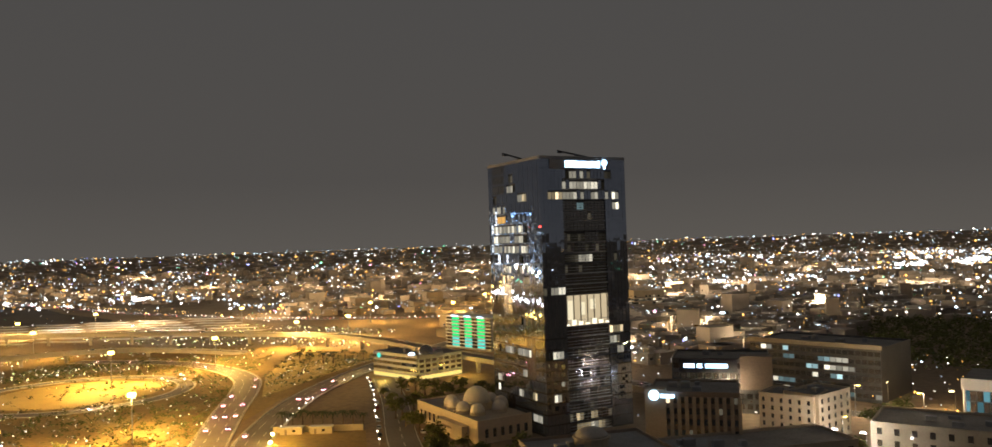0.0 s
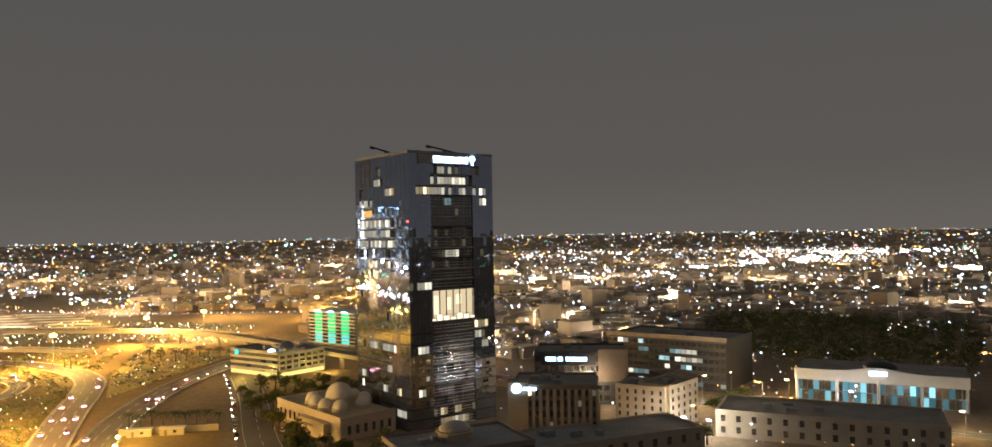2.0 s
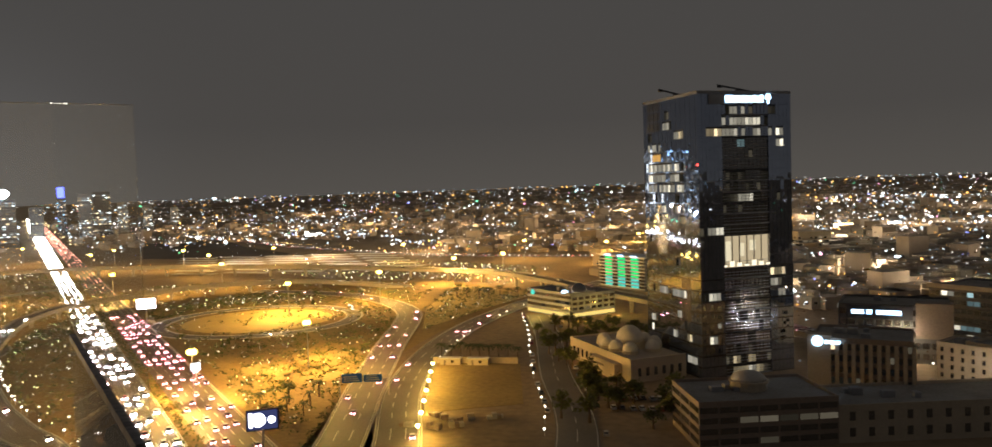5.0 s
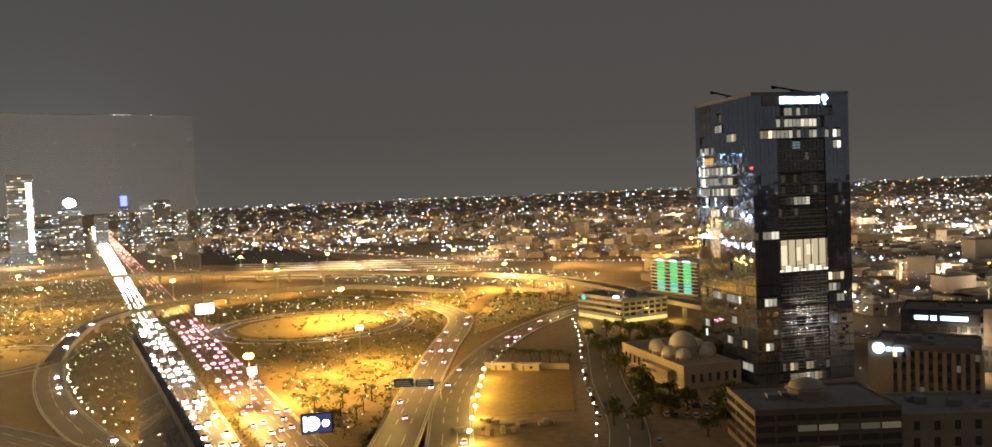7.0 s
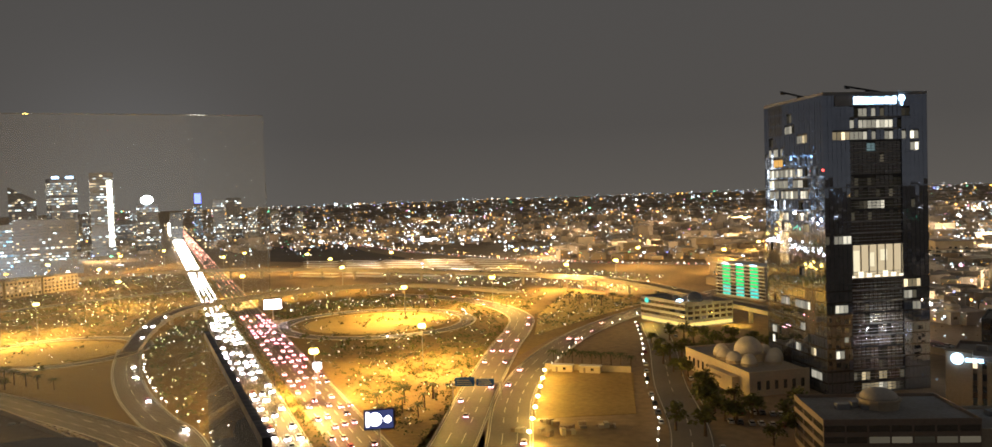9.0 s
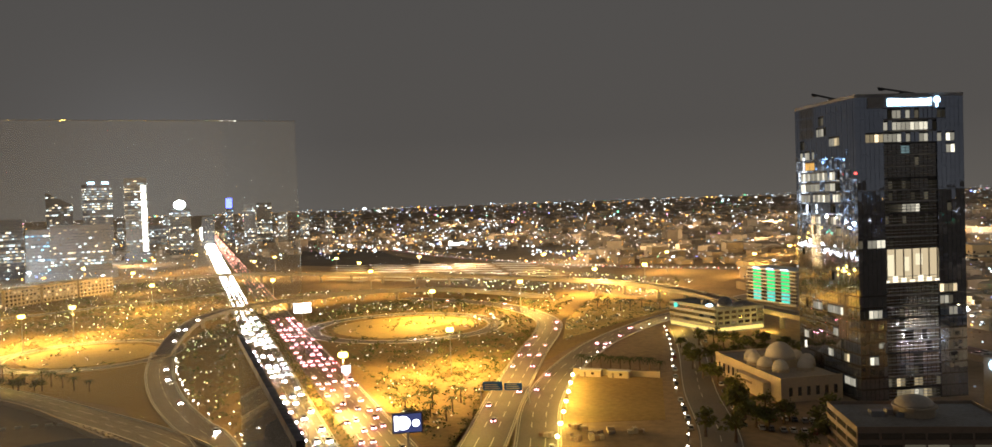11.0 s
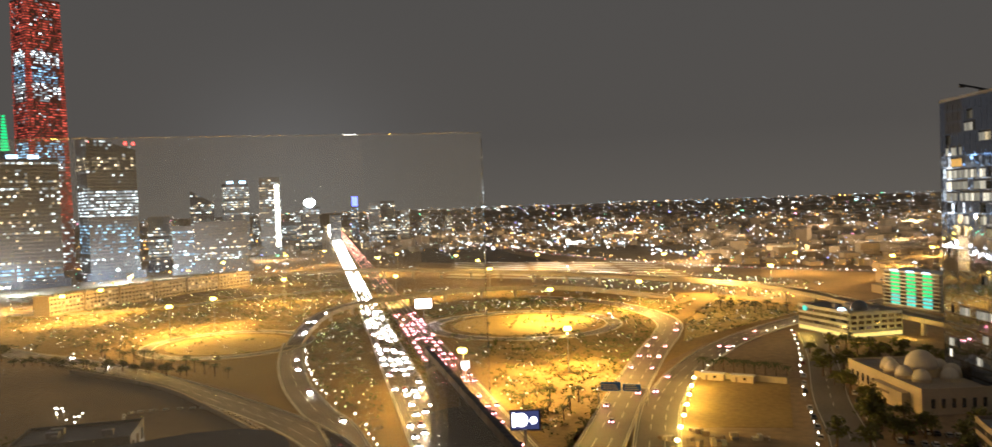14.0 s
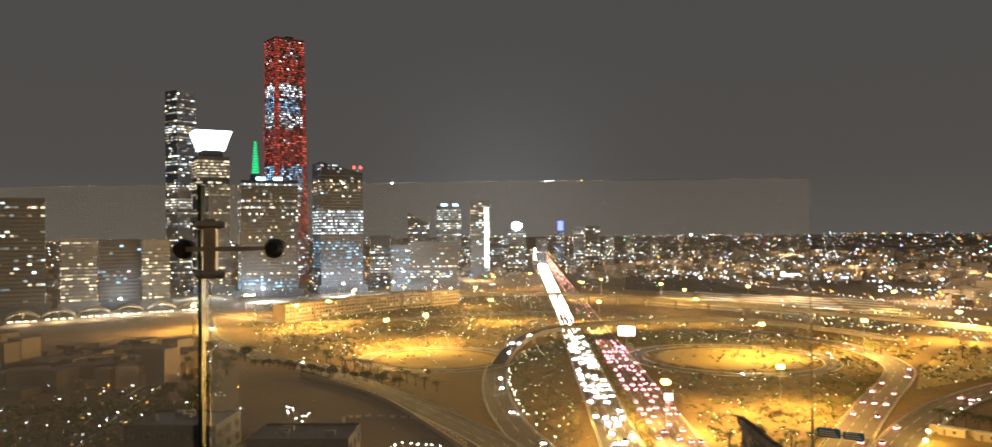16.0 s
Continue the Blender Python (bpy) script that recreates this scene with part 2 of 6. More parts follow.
patch("sand_field", [(-92, 336), (-62, 336), (-56, 386), (-62, 425), (-84, 440), (-90, 400)], 0.06, EARTH, "bare brown field beside the slip road")
# the bed's lamplit brightness is put into its paler sand colour
patch("sand_field", [(-150, 585), (-139, 470), (-122, 405), (-114, 430), (-98, 485), (-77, 540), (-95, 552)], 0.07, ISLAND_SAND, "yellow sand bed between the slip roads, lamplight put into its pale colour")
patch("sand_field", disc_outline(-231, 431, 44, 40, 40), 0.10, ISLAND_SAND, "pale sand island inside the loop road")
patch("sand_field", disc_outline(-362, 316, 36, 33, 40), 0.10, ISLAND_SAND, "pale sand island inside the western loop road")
# this field looks unlit only through its darker earth colour
patch("sand_field", [(-800, 1130), (-700, 1200), (-560, 1020), (-440, 905), (-425, 868), (-520, 838), (-610, 860)], 0.06, UNLIT_EARTH, "field beyond the car park, its lack of lamplight put into a dark colour")


# ---- roads ----
def road(name, pts, width, label, lanes=2, z=0.12, kerb=True, name_kind="structure"):
    line = smooth_line(pts)
    ob = single(name, ribbon(line, -width / 2, width / 2, -0.3, z), ASPHALT, label, "road", kind=name_kind)
    for i in range(1, lanes):
        part("lane_line", dashes(line, -width / 2 + width * i / lanes, 6, 6, z + 0.004), LINE, ob)
    for side in (-1, 1):
        e = side * (width / 2 - 0.5)
        part("edge_line", ribbon(line, e - 0.12, e + 0.12, z + 0.003, z + 0.02), LINE, ob)
        if kerb:
            e = side * (width / 2 + 0.25)
            part("kerb", ribbon(line, e - 0.25, e + 0.25, -0.2, z + 0.22), KERB, ob, "cream painted kerb")
    return line


S = [100 + 30 * i for i in range(24)] + [850 + 80 * i for i in range(20)]
line_in = road("road", [hw(s, 16.5) for s in S], 15, "asphalt carriageway crowded with oncoming cars", 4)
line_out = road("road", [hw(s, 37) for s in S], 18, "asphalt carriageway packed with queueing cars", 5)
hl = smooth_line([hw(s, 26.5) for s in S[:30]])
median = single("median", ribbon(hl, -2.2, 2.2, -0.3, 0.35), SAND, "raised sandy median strip with low hedges", "median", kind="structure")
RAMP_A = [(-78, 120), (-88, 190), (-94, 222), (-110, 289), (-127, 370), (-136, 420), (-148, 462), (-175, 502), (-212, 533), (-255, 550), (-300, 560)]
RAMP_B = [(-52, 120), (-68, 190), (-77, 225), (-92, 277), (-100, 335), (-99, 407), (-84, 480), (-60, 545), (-25, 625), (20, 720)]
line_a = road("road", RAMP_A, 14.5, "curving asphalt slip road under sodium light", 3)
line_b = road("road", RAMP_B, 14, "curving asphalt slip road beside a sand plot", 3)
RING = [(x, y) for x, y in disc_outline(-231, 431, 57, 53, 36)]
line_ring = road("road", RING + RING[:1], 9, "loop road round a sand island", 2)
RINGL = [(x, y) for x, y in disc_outline(-362, 316, 46, 43, 36)]
line_ringl = road("road", RINGL + RINGL[:1], 8, "loop road round a sand island", 2)
line_big = road("road", [(-700, 330), (-560, 268), (-460, 250), (-400, 247), (-331, 238), (-265, 222), (-190, 198), (-130, 160), (-80, 110)], 14,
                "wide dark asphalt road", 3)
line_l = road("road", [(-120, 150), (-182, 205), (-207, 221), (-244, 249), (-285, 287), (-327, 333)], 12, "asphalt slip road climbing to the bridge", 2)
line_w = road("road", [(-900, 330), (-740, 350), (-620, 360), (-560, 420), (-520, 520), (-470, 610)], 12, "asphalt road before the skyline", 2)
line_s = road("road", [(-20, 150), (-24, 239), (-39, 310), (-52, 386), (-66, 450)], 13, "dark side street between parked cars", 2, kerb=False)
line_e = road("road", [(60, 420), (95, 365), (150, 322), (205, 262), (260, 200)], 10, "dim city street between office blocks", 2, kerb=False)


def bridge(pts, width, label, pier_every, first=0.0):
    line = smooth_line(pts, 5)
    ob = thing("flyover", label, "bridge", kind="")
    part("deck", ribbon(line, -width / 2, width / 2, -1.5, 0), CONCRETE, ob)
    part("roadway", ribbon(line, -width / 2 + 0.5, width / 2 - 0.5, 0.0, 0.06), ASPHALT, ob, "asphalt surface")
    for side in (-1, 1):
        e = side * (width / 2 - 0.2)
        part("parapet", ribbon(line, e - 0.2, e + 0.2, 0.0, 1.0), CONCRETE, ob)
    run = first
    for i in range(1, len(line)):
        run += (line[i] - line[i - 1]).length
        if run > pier_every and line[i].z > 3.5:
            run = 0
            p = line[i]
            rings_ = [(1.3, 0), (1.3, p.z - 3.2), (2.6, p.z - 1.6), (2.6, p.z - 1.45)]
            part("pier", lathe(rings_, 10, p.x, p.y), CONCRETE, ob)
    return line


line_f1 = bridge([(-720, 470, 3), (-650, 590, 7), (-560, 655, 9), (-479, 668, 9), (-382, 664, 9), (-280, 650, 9), (-215, 631, 9), (-126, 597, 9), (-86, 561, 9),
                  (-40, 497, 9), (-3, 446, 9), (40, 396, 8), (85, 350, 4)], 11, "long curved concrete flyover on round piers", 34)
line_f2 = bridge([(-318, 323, 0.6), (-342, 360, 4), (-362, 400, 6.5), (-370, 445, 7), (-357, 495, 7), (-339, 531, 7), (-309, 555, 7), (-270, 573, 6), (-225, 580, 3), (-185, 576, 0.6)], 9,
                 "curved concrete bridge over the highway", 26, 10)


# ---- high lamp masts ----
def make_mast(h=20.0):
    ob = thing("lamp_mast", "tall steel lamp mast with a ring of sodium floodlights", "street lamp", group="high lamp masts")
    part("pole", lathe([(0.38, 0), (0.30, 1), (0.14, h)], 8), STEEL, ob)
    part("base_plate", lathe([(0.7, 0), (0.7, 0.15)], 8), CONCRETE, ob)
    part("ring", lathe([(1.2, h - 0.2), (1.35, h), (1.2, h + 0.2), (0.2, h + 0.5)], 12), STEEL, ob)
    head = mesh_of(lathe([(0.35, -1.5), (0.8, -1.1), (0.95, -0.5), (0.7, 0.1), (0.3, 0.4)], 8), GLOW_SODIUM, "lamp_head")
    for i in range(6):
        part("lamp_head", head, None, ob, "glowing yellow lamp head").location = (1.0 * math.cos(i * 1.0472), 1.0 * math.sin(i * 1.0472), h)
    return ob


MASTS = [(-147, 316), (-164, 256), (-182, 508), (-153, 600), (-121, 637), (-125, 775), (-244, 754), (-221, 451), (-471, 471), (-589, 567),
         (-715, 720), (-726, 802), (-565, 749), (-551, 695), (-469, 727), (-404, 666), (-342, 582), (-377, 742), (-389, 512), (-42, 741),
         (-14, 844), (-415, 318), (-420, 356), (-568, 375), (-657, 464), (-688, 364), (-620, 282), (-556, 337), (-708, 616)]
mast = None
for x, y in MASTS:
    if mast is None:
        mast = make_mast()
        mast.matrix_basis = pose(x, y, 0)
    else:
        copy_thing(mast, pose(x, y, 0, 0, 0, rnd.uniform(0, 60)))
    for k in range(3):
        la = bpy.data.lights.new("floodlight", "SPOT")
        la.energy, la.color, la.shadow_soft_size = MAST_POWER * (1.0 if y < 540 or -170 < x < -100 and y < 645 else 0.45), SODIUM, 1.2
        la.spot_size, la.spot_blend = radians(134), 1.0
        new("floodlight", la).matrix_world = pose(x, y, 18.2) @ pose(0, 0, 0, 73, 0, 120 * k + 17 * (x % 7))


# ---- the glass office tower ----
TC, TR, TL = Vector((17.5, 303, 0)), Vector((0.88, 0.475, 0)), Vector((-0.475, 0.88, 0))
TH, WR, WL = 107.0, 40.6, 42.0
FLOORS = 26
FH = TH / FLOORS
tower = thing("office_tower", "dark blue glass office tower with lit windows and glowing sign", "skyscraper",
              Matrix((( TR.x, TL.x, 0, TC.x), (TR.y, TL.y, 0, TC.y), (0, 0, 1, 0), (0, 0, 0, 1))))
part("core", boxes((0.5, 0.5, 0, WR - 0.5, WL - 0.5, TH - 1)), BLACKFRAME, tower)
part("roof", boxes((0.3, 0.3, TH - 1, WR - 0.3, WL - 0.3, TH - 0.6), (8, 10, TH - 0.6, 28, 30, TH + 2.2)), ROOF, tower)
NC = 24
RC, LC = WR / NC, WL / NC
# right face is y = 0 in the tower's own axes, left face is x = 0
LIT_R = {1: {3: 'd', 4: 'w', 5: 'w', 6: 'd', 9: 'd'}, 2: {3: 'w', 4: 'w', 5: 'w', 6: 'w', 7: 'w', 8: 'd'}, 3: {1: 'a', 2: 'a', 3: 'w', 4: 'w', 5: 'w', 6: 'd', 7: 'w', 9: 'w', 10: 'w'},
         4: {10: 'w', 5: 'c'}, 7: {4: 'd', 5: 'd'}, 8: {3: 'd', 4: 'd', 6: 'd'}, 9: {3: 'd', 4: 'd', 5: 'w', 6: 'w', 7: 'd', 10: 'd'}, 12: {0: 'd', 1: 'w', 2: 'w'},
         16: {9: 'a', 10: 'a'}, 17: {9: 'w', 10: 'd', 5: 'd'}, 18: {10: 'w', 0: 'd', 1: 'w', 2: 'w'}, 20: {7: 'd', 5: 'd'}, 22: {1: 'w', 6: 'd'}, 23: {6: 'd', 4: 'd'}, 24: {4: 'a', 5: 'd', 6: 'a'}, 25: {4: 'a', 5: 'a', 6: 'w', 7: 'a', 8: 'd'}}
LIT_L = {1: {4: 'd', 5: 'd'}, 2: {1: 'd', 4: 'w', 5: 'w', 6: 'd'}, 3: {7: 'w', 8: 'a', 1: 'd'}, 4: {1: 'w', 2: 'w', 3: 'w'}, 5: {2: 'o', 3: 'o'}, 6: {1: 'w', 2: 'w', 3: 'w', 4: 'w', 5: 'w', 6: 'w', 7: 'w', 8: 'd'},
         7: {0: 'd', 1: 'w', 2: 'w', 3: 'w', 4: 'w', 5: 'd', 6: 'w', 7: 'w', 8: 'd'}, 8: {1: 'w', 2: 'w', 3: 'w', 4: 'w', 5: 'w', 6: 'w', 7: 'w', 8: 'w'}, 9: {2: 'd', 6: 'w', 7: 'd'}, 10: {4: 'w', 6: 'd', 7: 'w'},
         11: {8: 'a', 3: 'd'}, 13: {1: 'd', 5: 'd'}, 15: {7: 'd'}, 18: {1: 'd', 3: 'w', 4: 'w', 6: 'w', 7: 'w', 8: 'w'}, 20: {7: 'w', 8: 'd'}, 21: {1: 'w', 2: 'd', 8: 'd'}, 22: {1: 'w', 6: 'w', 9: 'a'}, 24: {9: 'w', 10: 'w'}, 25: {2: 'd', 4: 'w'}}
KEY = {'w': GLOW_WHITE, 'a': GLOW_WARM, 'd': GLOW_DIM, 'c': GLOW_CYAN, 'o': GLOW_ORANGE}
PANE = {}


def pane_mesh(face, material):
    key = (face, material.name)
    if key not in PANE:
        g = 0.14
        if face == "r":
            bm = boxes((g, -0.06, g, RC - g, 0.06, FH - 1.25))
        else:
            bm = boxes((-0.06, g, g, 0.06, LC - g, FH - 1.25))
        PANE[key] = mesh_of(bm, material, "pane")
    return PANE[key]


def glass_pane(bm, face, a0, a1, z0, z1, depth):
    """A pane fixed slightly out of true, as curtain walls are, so that reflections break from pane to pane."""
    ka, kz = rnd.gauss(0, 0.006), rnd.gauss(0, 0.005)
    rows = []
    for t in (-0.06, 0.06):
        for a, z in ((a0, z0), (a1, z0), (a1, z1), (a0, z1)):
            q = depth + t + ka * (a - (a0 + a1) / 2) + kz * (z - (z0 + z1) / 2)
            rows.append(bm.verts.new((a, q, z) if face == "r" else (q, a, z)))
    o, i = rows[:4], rows[4:]
    bm.faces.new(o if face == "r" else o[::-1])
    for k in range(4):
        j = (k + 1) % 4
        bm.faces.new((o[j], o[k], i[k], i[j]) if face == "r" else (o[k], o[j], i[j], i[k]))


bulk = {"TOWER": bmesh.new(), "DARK": bmesh.new()}
for f in range(FLOORS):
    z = TH - (f + 1) * FH
    for c in range(NC):
        # right face
        h2 = c // 2
        strip = 3 <= h2 <= 8 and f >= 4
        atrium = 3 <= h2 <= 8 and 13 <= f <= 15
        k = LIT_R.get(f, {}).get(h2)
        if k == 'd' and rnd.random() < 0.4 or rnd.random() < 0.08:
            k = None
        if strip and k is None and rnd.random() < (0.5 if f in (7, 9, 10, 24) else 0.05):
            k = 'd'
        recess = 0.45 if strip else 0.0
        if atrium:
            pass
        elif k:
            ob = part("pane", pane_mesh("r", KEY[k]), None, tower)
            ob.location = (c * RC, recess, z + 0.55)
        else:
            glass_pane(bulk["DARK" if strip else "TOWER"], "r", c * RC + 0.1, (c + 1) * RC - 0.1, z + 0.58, z + FH - 0.04, recess)
        # left face
        k = LIT_L.get(f, {}).get(h2)
        if k == 'd' and rnd.random() < 0.4 or rnd.random() < 0.1:
            k = None
        notch = (h2 in (1, 2, 3) and f < 3) or (h2 in (3, 4) and f in (10, 11, 12, 13, 14)) or (h2 in (8, 9) and 17 <= f <= 20) or (h2 in (3, 4) and f > 22)
        if k:
            ob = part("pane", pane_mesh("l", KEY[k]), None, tower)
            ob.location = (0, WL - (c + 1) * LC, z + 0.55)
        else:
            glass_pane(bulk["DARK" if notch else "TOWER"], "l", WL - (c + 1) * LC + 0.1, WL - c * LC - 0.1, z + 0.58, z + FH - 0.04, 0.0)
    # spandrel of each storey
    sm = TOWERGLASS if f < 16 else DARKGLASS
    part("spandrel", boxes((0.0, 0.02, z, WR * 0.25, 0.4, z + 0.55)), sm, tower)
    part("spandrel", boxes((WR * 0.75, 0.02, z, WR, 0.4, z + 0.55)), sm, tower)
    part("spandrel", boxes((0.02, 0.42, z, 0.4, WL, z + 0.55)), sm, tower)
    if f not in (13, 14):
        part("louvre_band", boxes((WR * 0.25, 0.30, z, WR * 0.75, 0.7, z + 0.5)), GREYCLAD if f % 3 else BLACKFRAME, tower)
        for k in (1.5, 2.6):
            part("louvre", boxes((WR * 0.25, 0.22, z + k, WR * 0.735, 0.36, z + k + 0.16)), GREYCLAD, tower)
for key, m in (("TOWER", TOWERGLASS), ("DARK", DARKGLASS)):
    tagged(part("glazing", bulk[key], m, tower), kind="stuff")
for c in range(NC + 1):
    if not 6 < c < 18:
        part("mullion", boxes((c * RC - 0.05, -0.09, 0, c * RC + 0.05, 0.1, TH)), TOWERGLASS, tower)
    if c % 2 == 0:
        part("mullion", boxes((-0.09, c * LC - 0.05, 0, 0.1, c * LC + 0.05, TH)), TOWERGLASS, tower)
part("side_wall", boxes((WR - 0.02, 0.3, 0, WR + 0.2, WL, TH), (0.2, WL - 0.1, 0, WR, WL + 0.2, TH)), DARKGLASS, tower)
part("parapet", boxes((-0.1, -0.14, TH, WR + 0.1, 0.25, TH + 1.1), (-0.14, 0.25, TH, 0.25, WL, TH + 1.1), (WR - 0.2, 0.25, TH, WR + 0.14, WL, TH + 1.1), (0.25, WL - 0.2, TH, WR - 0.2, WL + 0.1, TH + 1.1)), GREYCLAD, tower)
# tall lit hall half way up
za, zb = TH - 16 * FH + 0.5, TH - 13 * FH
hall = part("lit_hall", boxes((WR * 0.25, 0.42, za, WR * 0.75, 0.46, zb)), emis("hall_wall_light", (1.0, 0.80, 0.50), 0.62), tower, "warm lit double-height hall")
for i in range(7):
    x0 = WR * 0.25 + 0.5 + i * (WR * 0.5 - 1) / 6
    part("hall_column", boxes((x0 - 0.22, 0.2, za, x0 + 0.22, 0.41, zb)), BEIGE if i % 2 else BROWNSTONE, hall)
    part("hall_lamp", boxes((x0 - 1.0, 0.18, za + 0.1, x0 + 0.9, 0.40, za + 0.9 + (i * 5 % 3) * 0.7)), emis("hall_lamp", (1.0, 0.9, 0.68), 1.5), hall)
for i, (x0, z0, w0, h0) in enumerate(((0.6, 2.4, 2.6, 7.5), (7.0, 4.0, 2.0, 5.0), (11.5, 6.0, 2.6, 4.0))):
    part("hall_opening", boxes((WR * 0.25 + x0, 0.30, za + z0, WR * 0.25 + x0 + w0, 0.405, za + z0 + h0)), emis("hall_opening", (1.0, 0.88, 0.6), 0.95), hall)
sign = part("roof_sign", boxes((4.5, -0.55, TH - 3.9, 30, -0.15, TH - 0.2)), GREYCLAD, tower, "long sign panel")
x = 5.0 + 6.5
r2 = random.Random(3)
while x < 27.5:
    w = r2.uniform(0.6, 1.4)
    part("sign_bar", boxes((x, -0.8, TH - 2.2 - r2.uniform(0, .3), x + w, -0.56, TH - 0.6 - r2.uniform(0, .4))), GLOW_SIGN, sign)
    part("sign_bar", boxes((x, -0.8, TH - 3.3, x + w * 0.95, -0.56, TH - 2.6)), GLOW_SIGN, sign)
    x += w + 0.34
part("emblem", lathe([(1.0, TH - 2.2), (1.3, TH - 1.3), (0.6, TH - 0.2)], 8, 30.2, -0.6), GLOW_SIGN, sign, "white tree-shaped emblem")
part("emblem", boxes((29.9, -0.9, TH - 3.9, 30.5, -0.5, TH - 2.2)), GLOW_SIGN, sign)


def roof_crane(x, y, turn):
    m = tower.matrix_basis @ pose(x, y, TH - 0.6, 0, 0, turn)
    ob = thing("roof_crane", "dark steel window-cleaning crane on the tower roof", "crane", m, "roof cranes")
    part("mast", boxes((-0.5, -0.5, 0, 0.5, 0.5, 3.4)), DARKSTEEL, ob)
    part("arm", boxes((-10, -0.3, -0.25, 5.5, 0.3, 0.3)), DARKSTEEL, ob).matrix_basis = pose(0, 0, 3.6, 0, 7, 0)
    part("cradle", boxes((-9.6, -0.5, 3.9, -8.0, 0.5, 4.6)), DARKSTEEL, ob)
    part("counterweight", boxes((3.6, -0.7, 2.4, 5.4, 0.7, 3.2)), DARKSTEEL, ob)


roof_crane(6, 26, 20)
roof_crane(24, 10, 8)
for x, y in ((0.2, 0.2), (1.0, 8.0), (3, 14)):
    ob = thing("warning_lamp", "red aircraft warning lamp on the tower", "lamp", tower.matrix_basis @ pose(x - 0.5, y, TH - 6.5 * FH + 0.1, 0, 0, 0))
    part("lens", lathe([(0.35, 0), (0.45, 0.3), (0.2, 0.7)], 8), GLOW_RED, ob)
    part("bracket", boxes((-0.1, -0.1, -0.3, 0.5, 0.1, 0)), DARKSTEEL, ob)

# ---- the city beyond: many low houses and their lights ----
nr = np.random.RandomState(11)


def inside(x, y, poly):
    hit = False
    for (x0, y0), (x1, y1) in zip(poly, poly[1:] + poly[:1]):
        if (y0 > y) != (y1 > y) and x < (x1 - x0) * (y - y0) / (y1 - y0) + x0:
            hit = not hit
    return hit


PARK = [(286, 628), (205, 470), (222, 400), (300, 350), (430, 480), (350, 606)]


def blocked(x, y):
    d = math.hypot(x, y)
    a = math.degrees(math.atan2(-x, y))
    s = -0.645 * x + 0.764 * y
    o = 0.764 * x + 0.645 * y
    if -40 < o + 0.037 * (s - 430) < 70 and s > 0:
        return True
    if d < 640 and -2 < a < 4 or inside(x, y, PARK) or -42 < a < -23 and d < 560:
        return True
    if d < 860 and 4 < a < 62 or d < 300 and a > 60:
        return True
    if 15 < a < 38 and d < 1250:
        return True
    if 43.5 < a < 66 and d < 1400 or 60 < a < 90 and 560 < d < 1300:
        return True
    return False


hv, hf = [], []
lights = {k: ([], []) for k in range(6)}
CUBE = ((0, 1, 5, 4), (1, 2, 6, 5), (2, 3, 7, 6), (3, 0, 4, 7), (4, 5, 6, 7))
OCT = ((0, 1, 4), (1, 2, 4), (2, 3, 4), (3, 0, 4), (1, 0, 5), (2, 1, 5), (3, 2, 5), (0, 3, 5))


def add_box(x, y, z, w, d, h, turn):
    b = len(hv)
    c, s = math.cos(turn), math.sin(turn)
    for zz in (z - 2, z + h):
        for px, py in ((-w, -d), (w, -d), (w, d), (-w, d)):
            hv.append((x + (px * c - py * s) / 2, y + (px * s + py * c) / 2, zz))
    hf.extend([tuple(b + i for i in f) for f in CUBE])


def add_light(k, x, y, z, r, flat=1.0):
    v, f = lights[k]
    b = len(v)
    a = math.atan2(y, x) + 1.5708
    ca, sa = math.cos(a) * flat, math.sin(a) * flat
    v.extend(((x + r * ca, y + r * sa, z), (x + r * sa / flat * 0.6, y - r * ca / flat * 0.6, z), (x - r * ca, y - r * sa, z), (x - r * sa / flat * 0.6, y + r * ca / flat * 0.6, z), (x, y, z + r), (x, y, z - r)))
    f.extend([tuple(b + i for i in q) for q in OCT])


count = 0
near_houses = []
while count < 8200:
    a = nr.uniform(-62, 80) if count % 8 else nr.uniform(80, 298)
    el = 0.012 + 0.16 * nr.uniform(0, 1) ** 1.9
    d = min(max(76 / el, 300), 4850)
    if el < 0.02:
        d = nr.uniform(2300, 4850)
    x, y = bearing(a, d)
    if a < 0.5 and d < 480 or a > 82 and d < 160:
        continue
    if blocked(x, y):
        continue
    count += 1
    sc = 1 + d / 4000
    dims = (nr.uniform(8, 17) * sc, nr.uniform(8, 15) * sc, (nr.choice((4, 6, 7, 8, 10, 11)) + (nr.uniform(4, 14) if nr.rand() < 0.03 else 0)) * (0.55 if d > 2300 else 1), 0.45 + nr.choice((0, 0.1, 0.78)))
    if d < 800 and -45 < a < 80 and len(near_houses) < 85:
        near_houses.append((x, y, *dims))
    else:
        add_box(x, y, far_ground(d), *dims)
tagged(new("houses", polys("houses", hv, hf, HOUSE)), "countless low flat-roofed houses of the night city", "houses", kind="stuff")

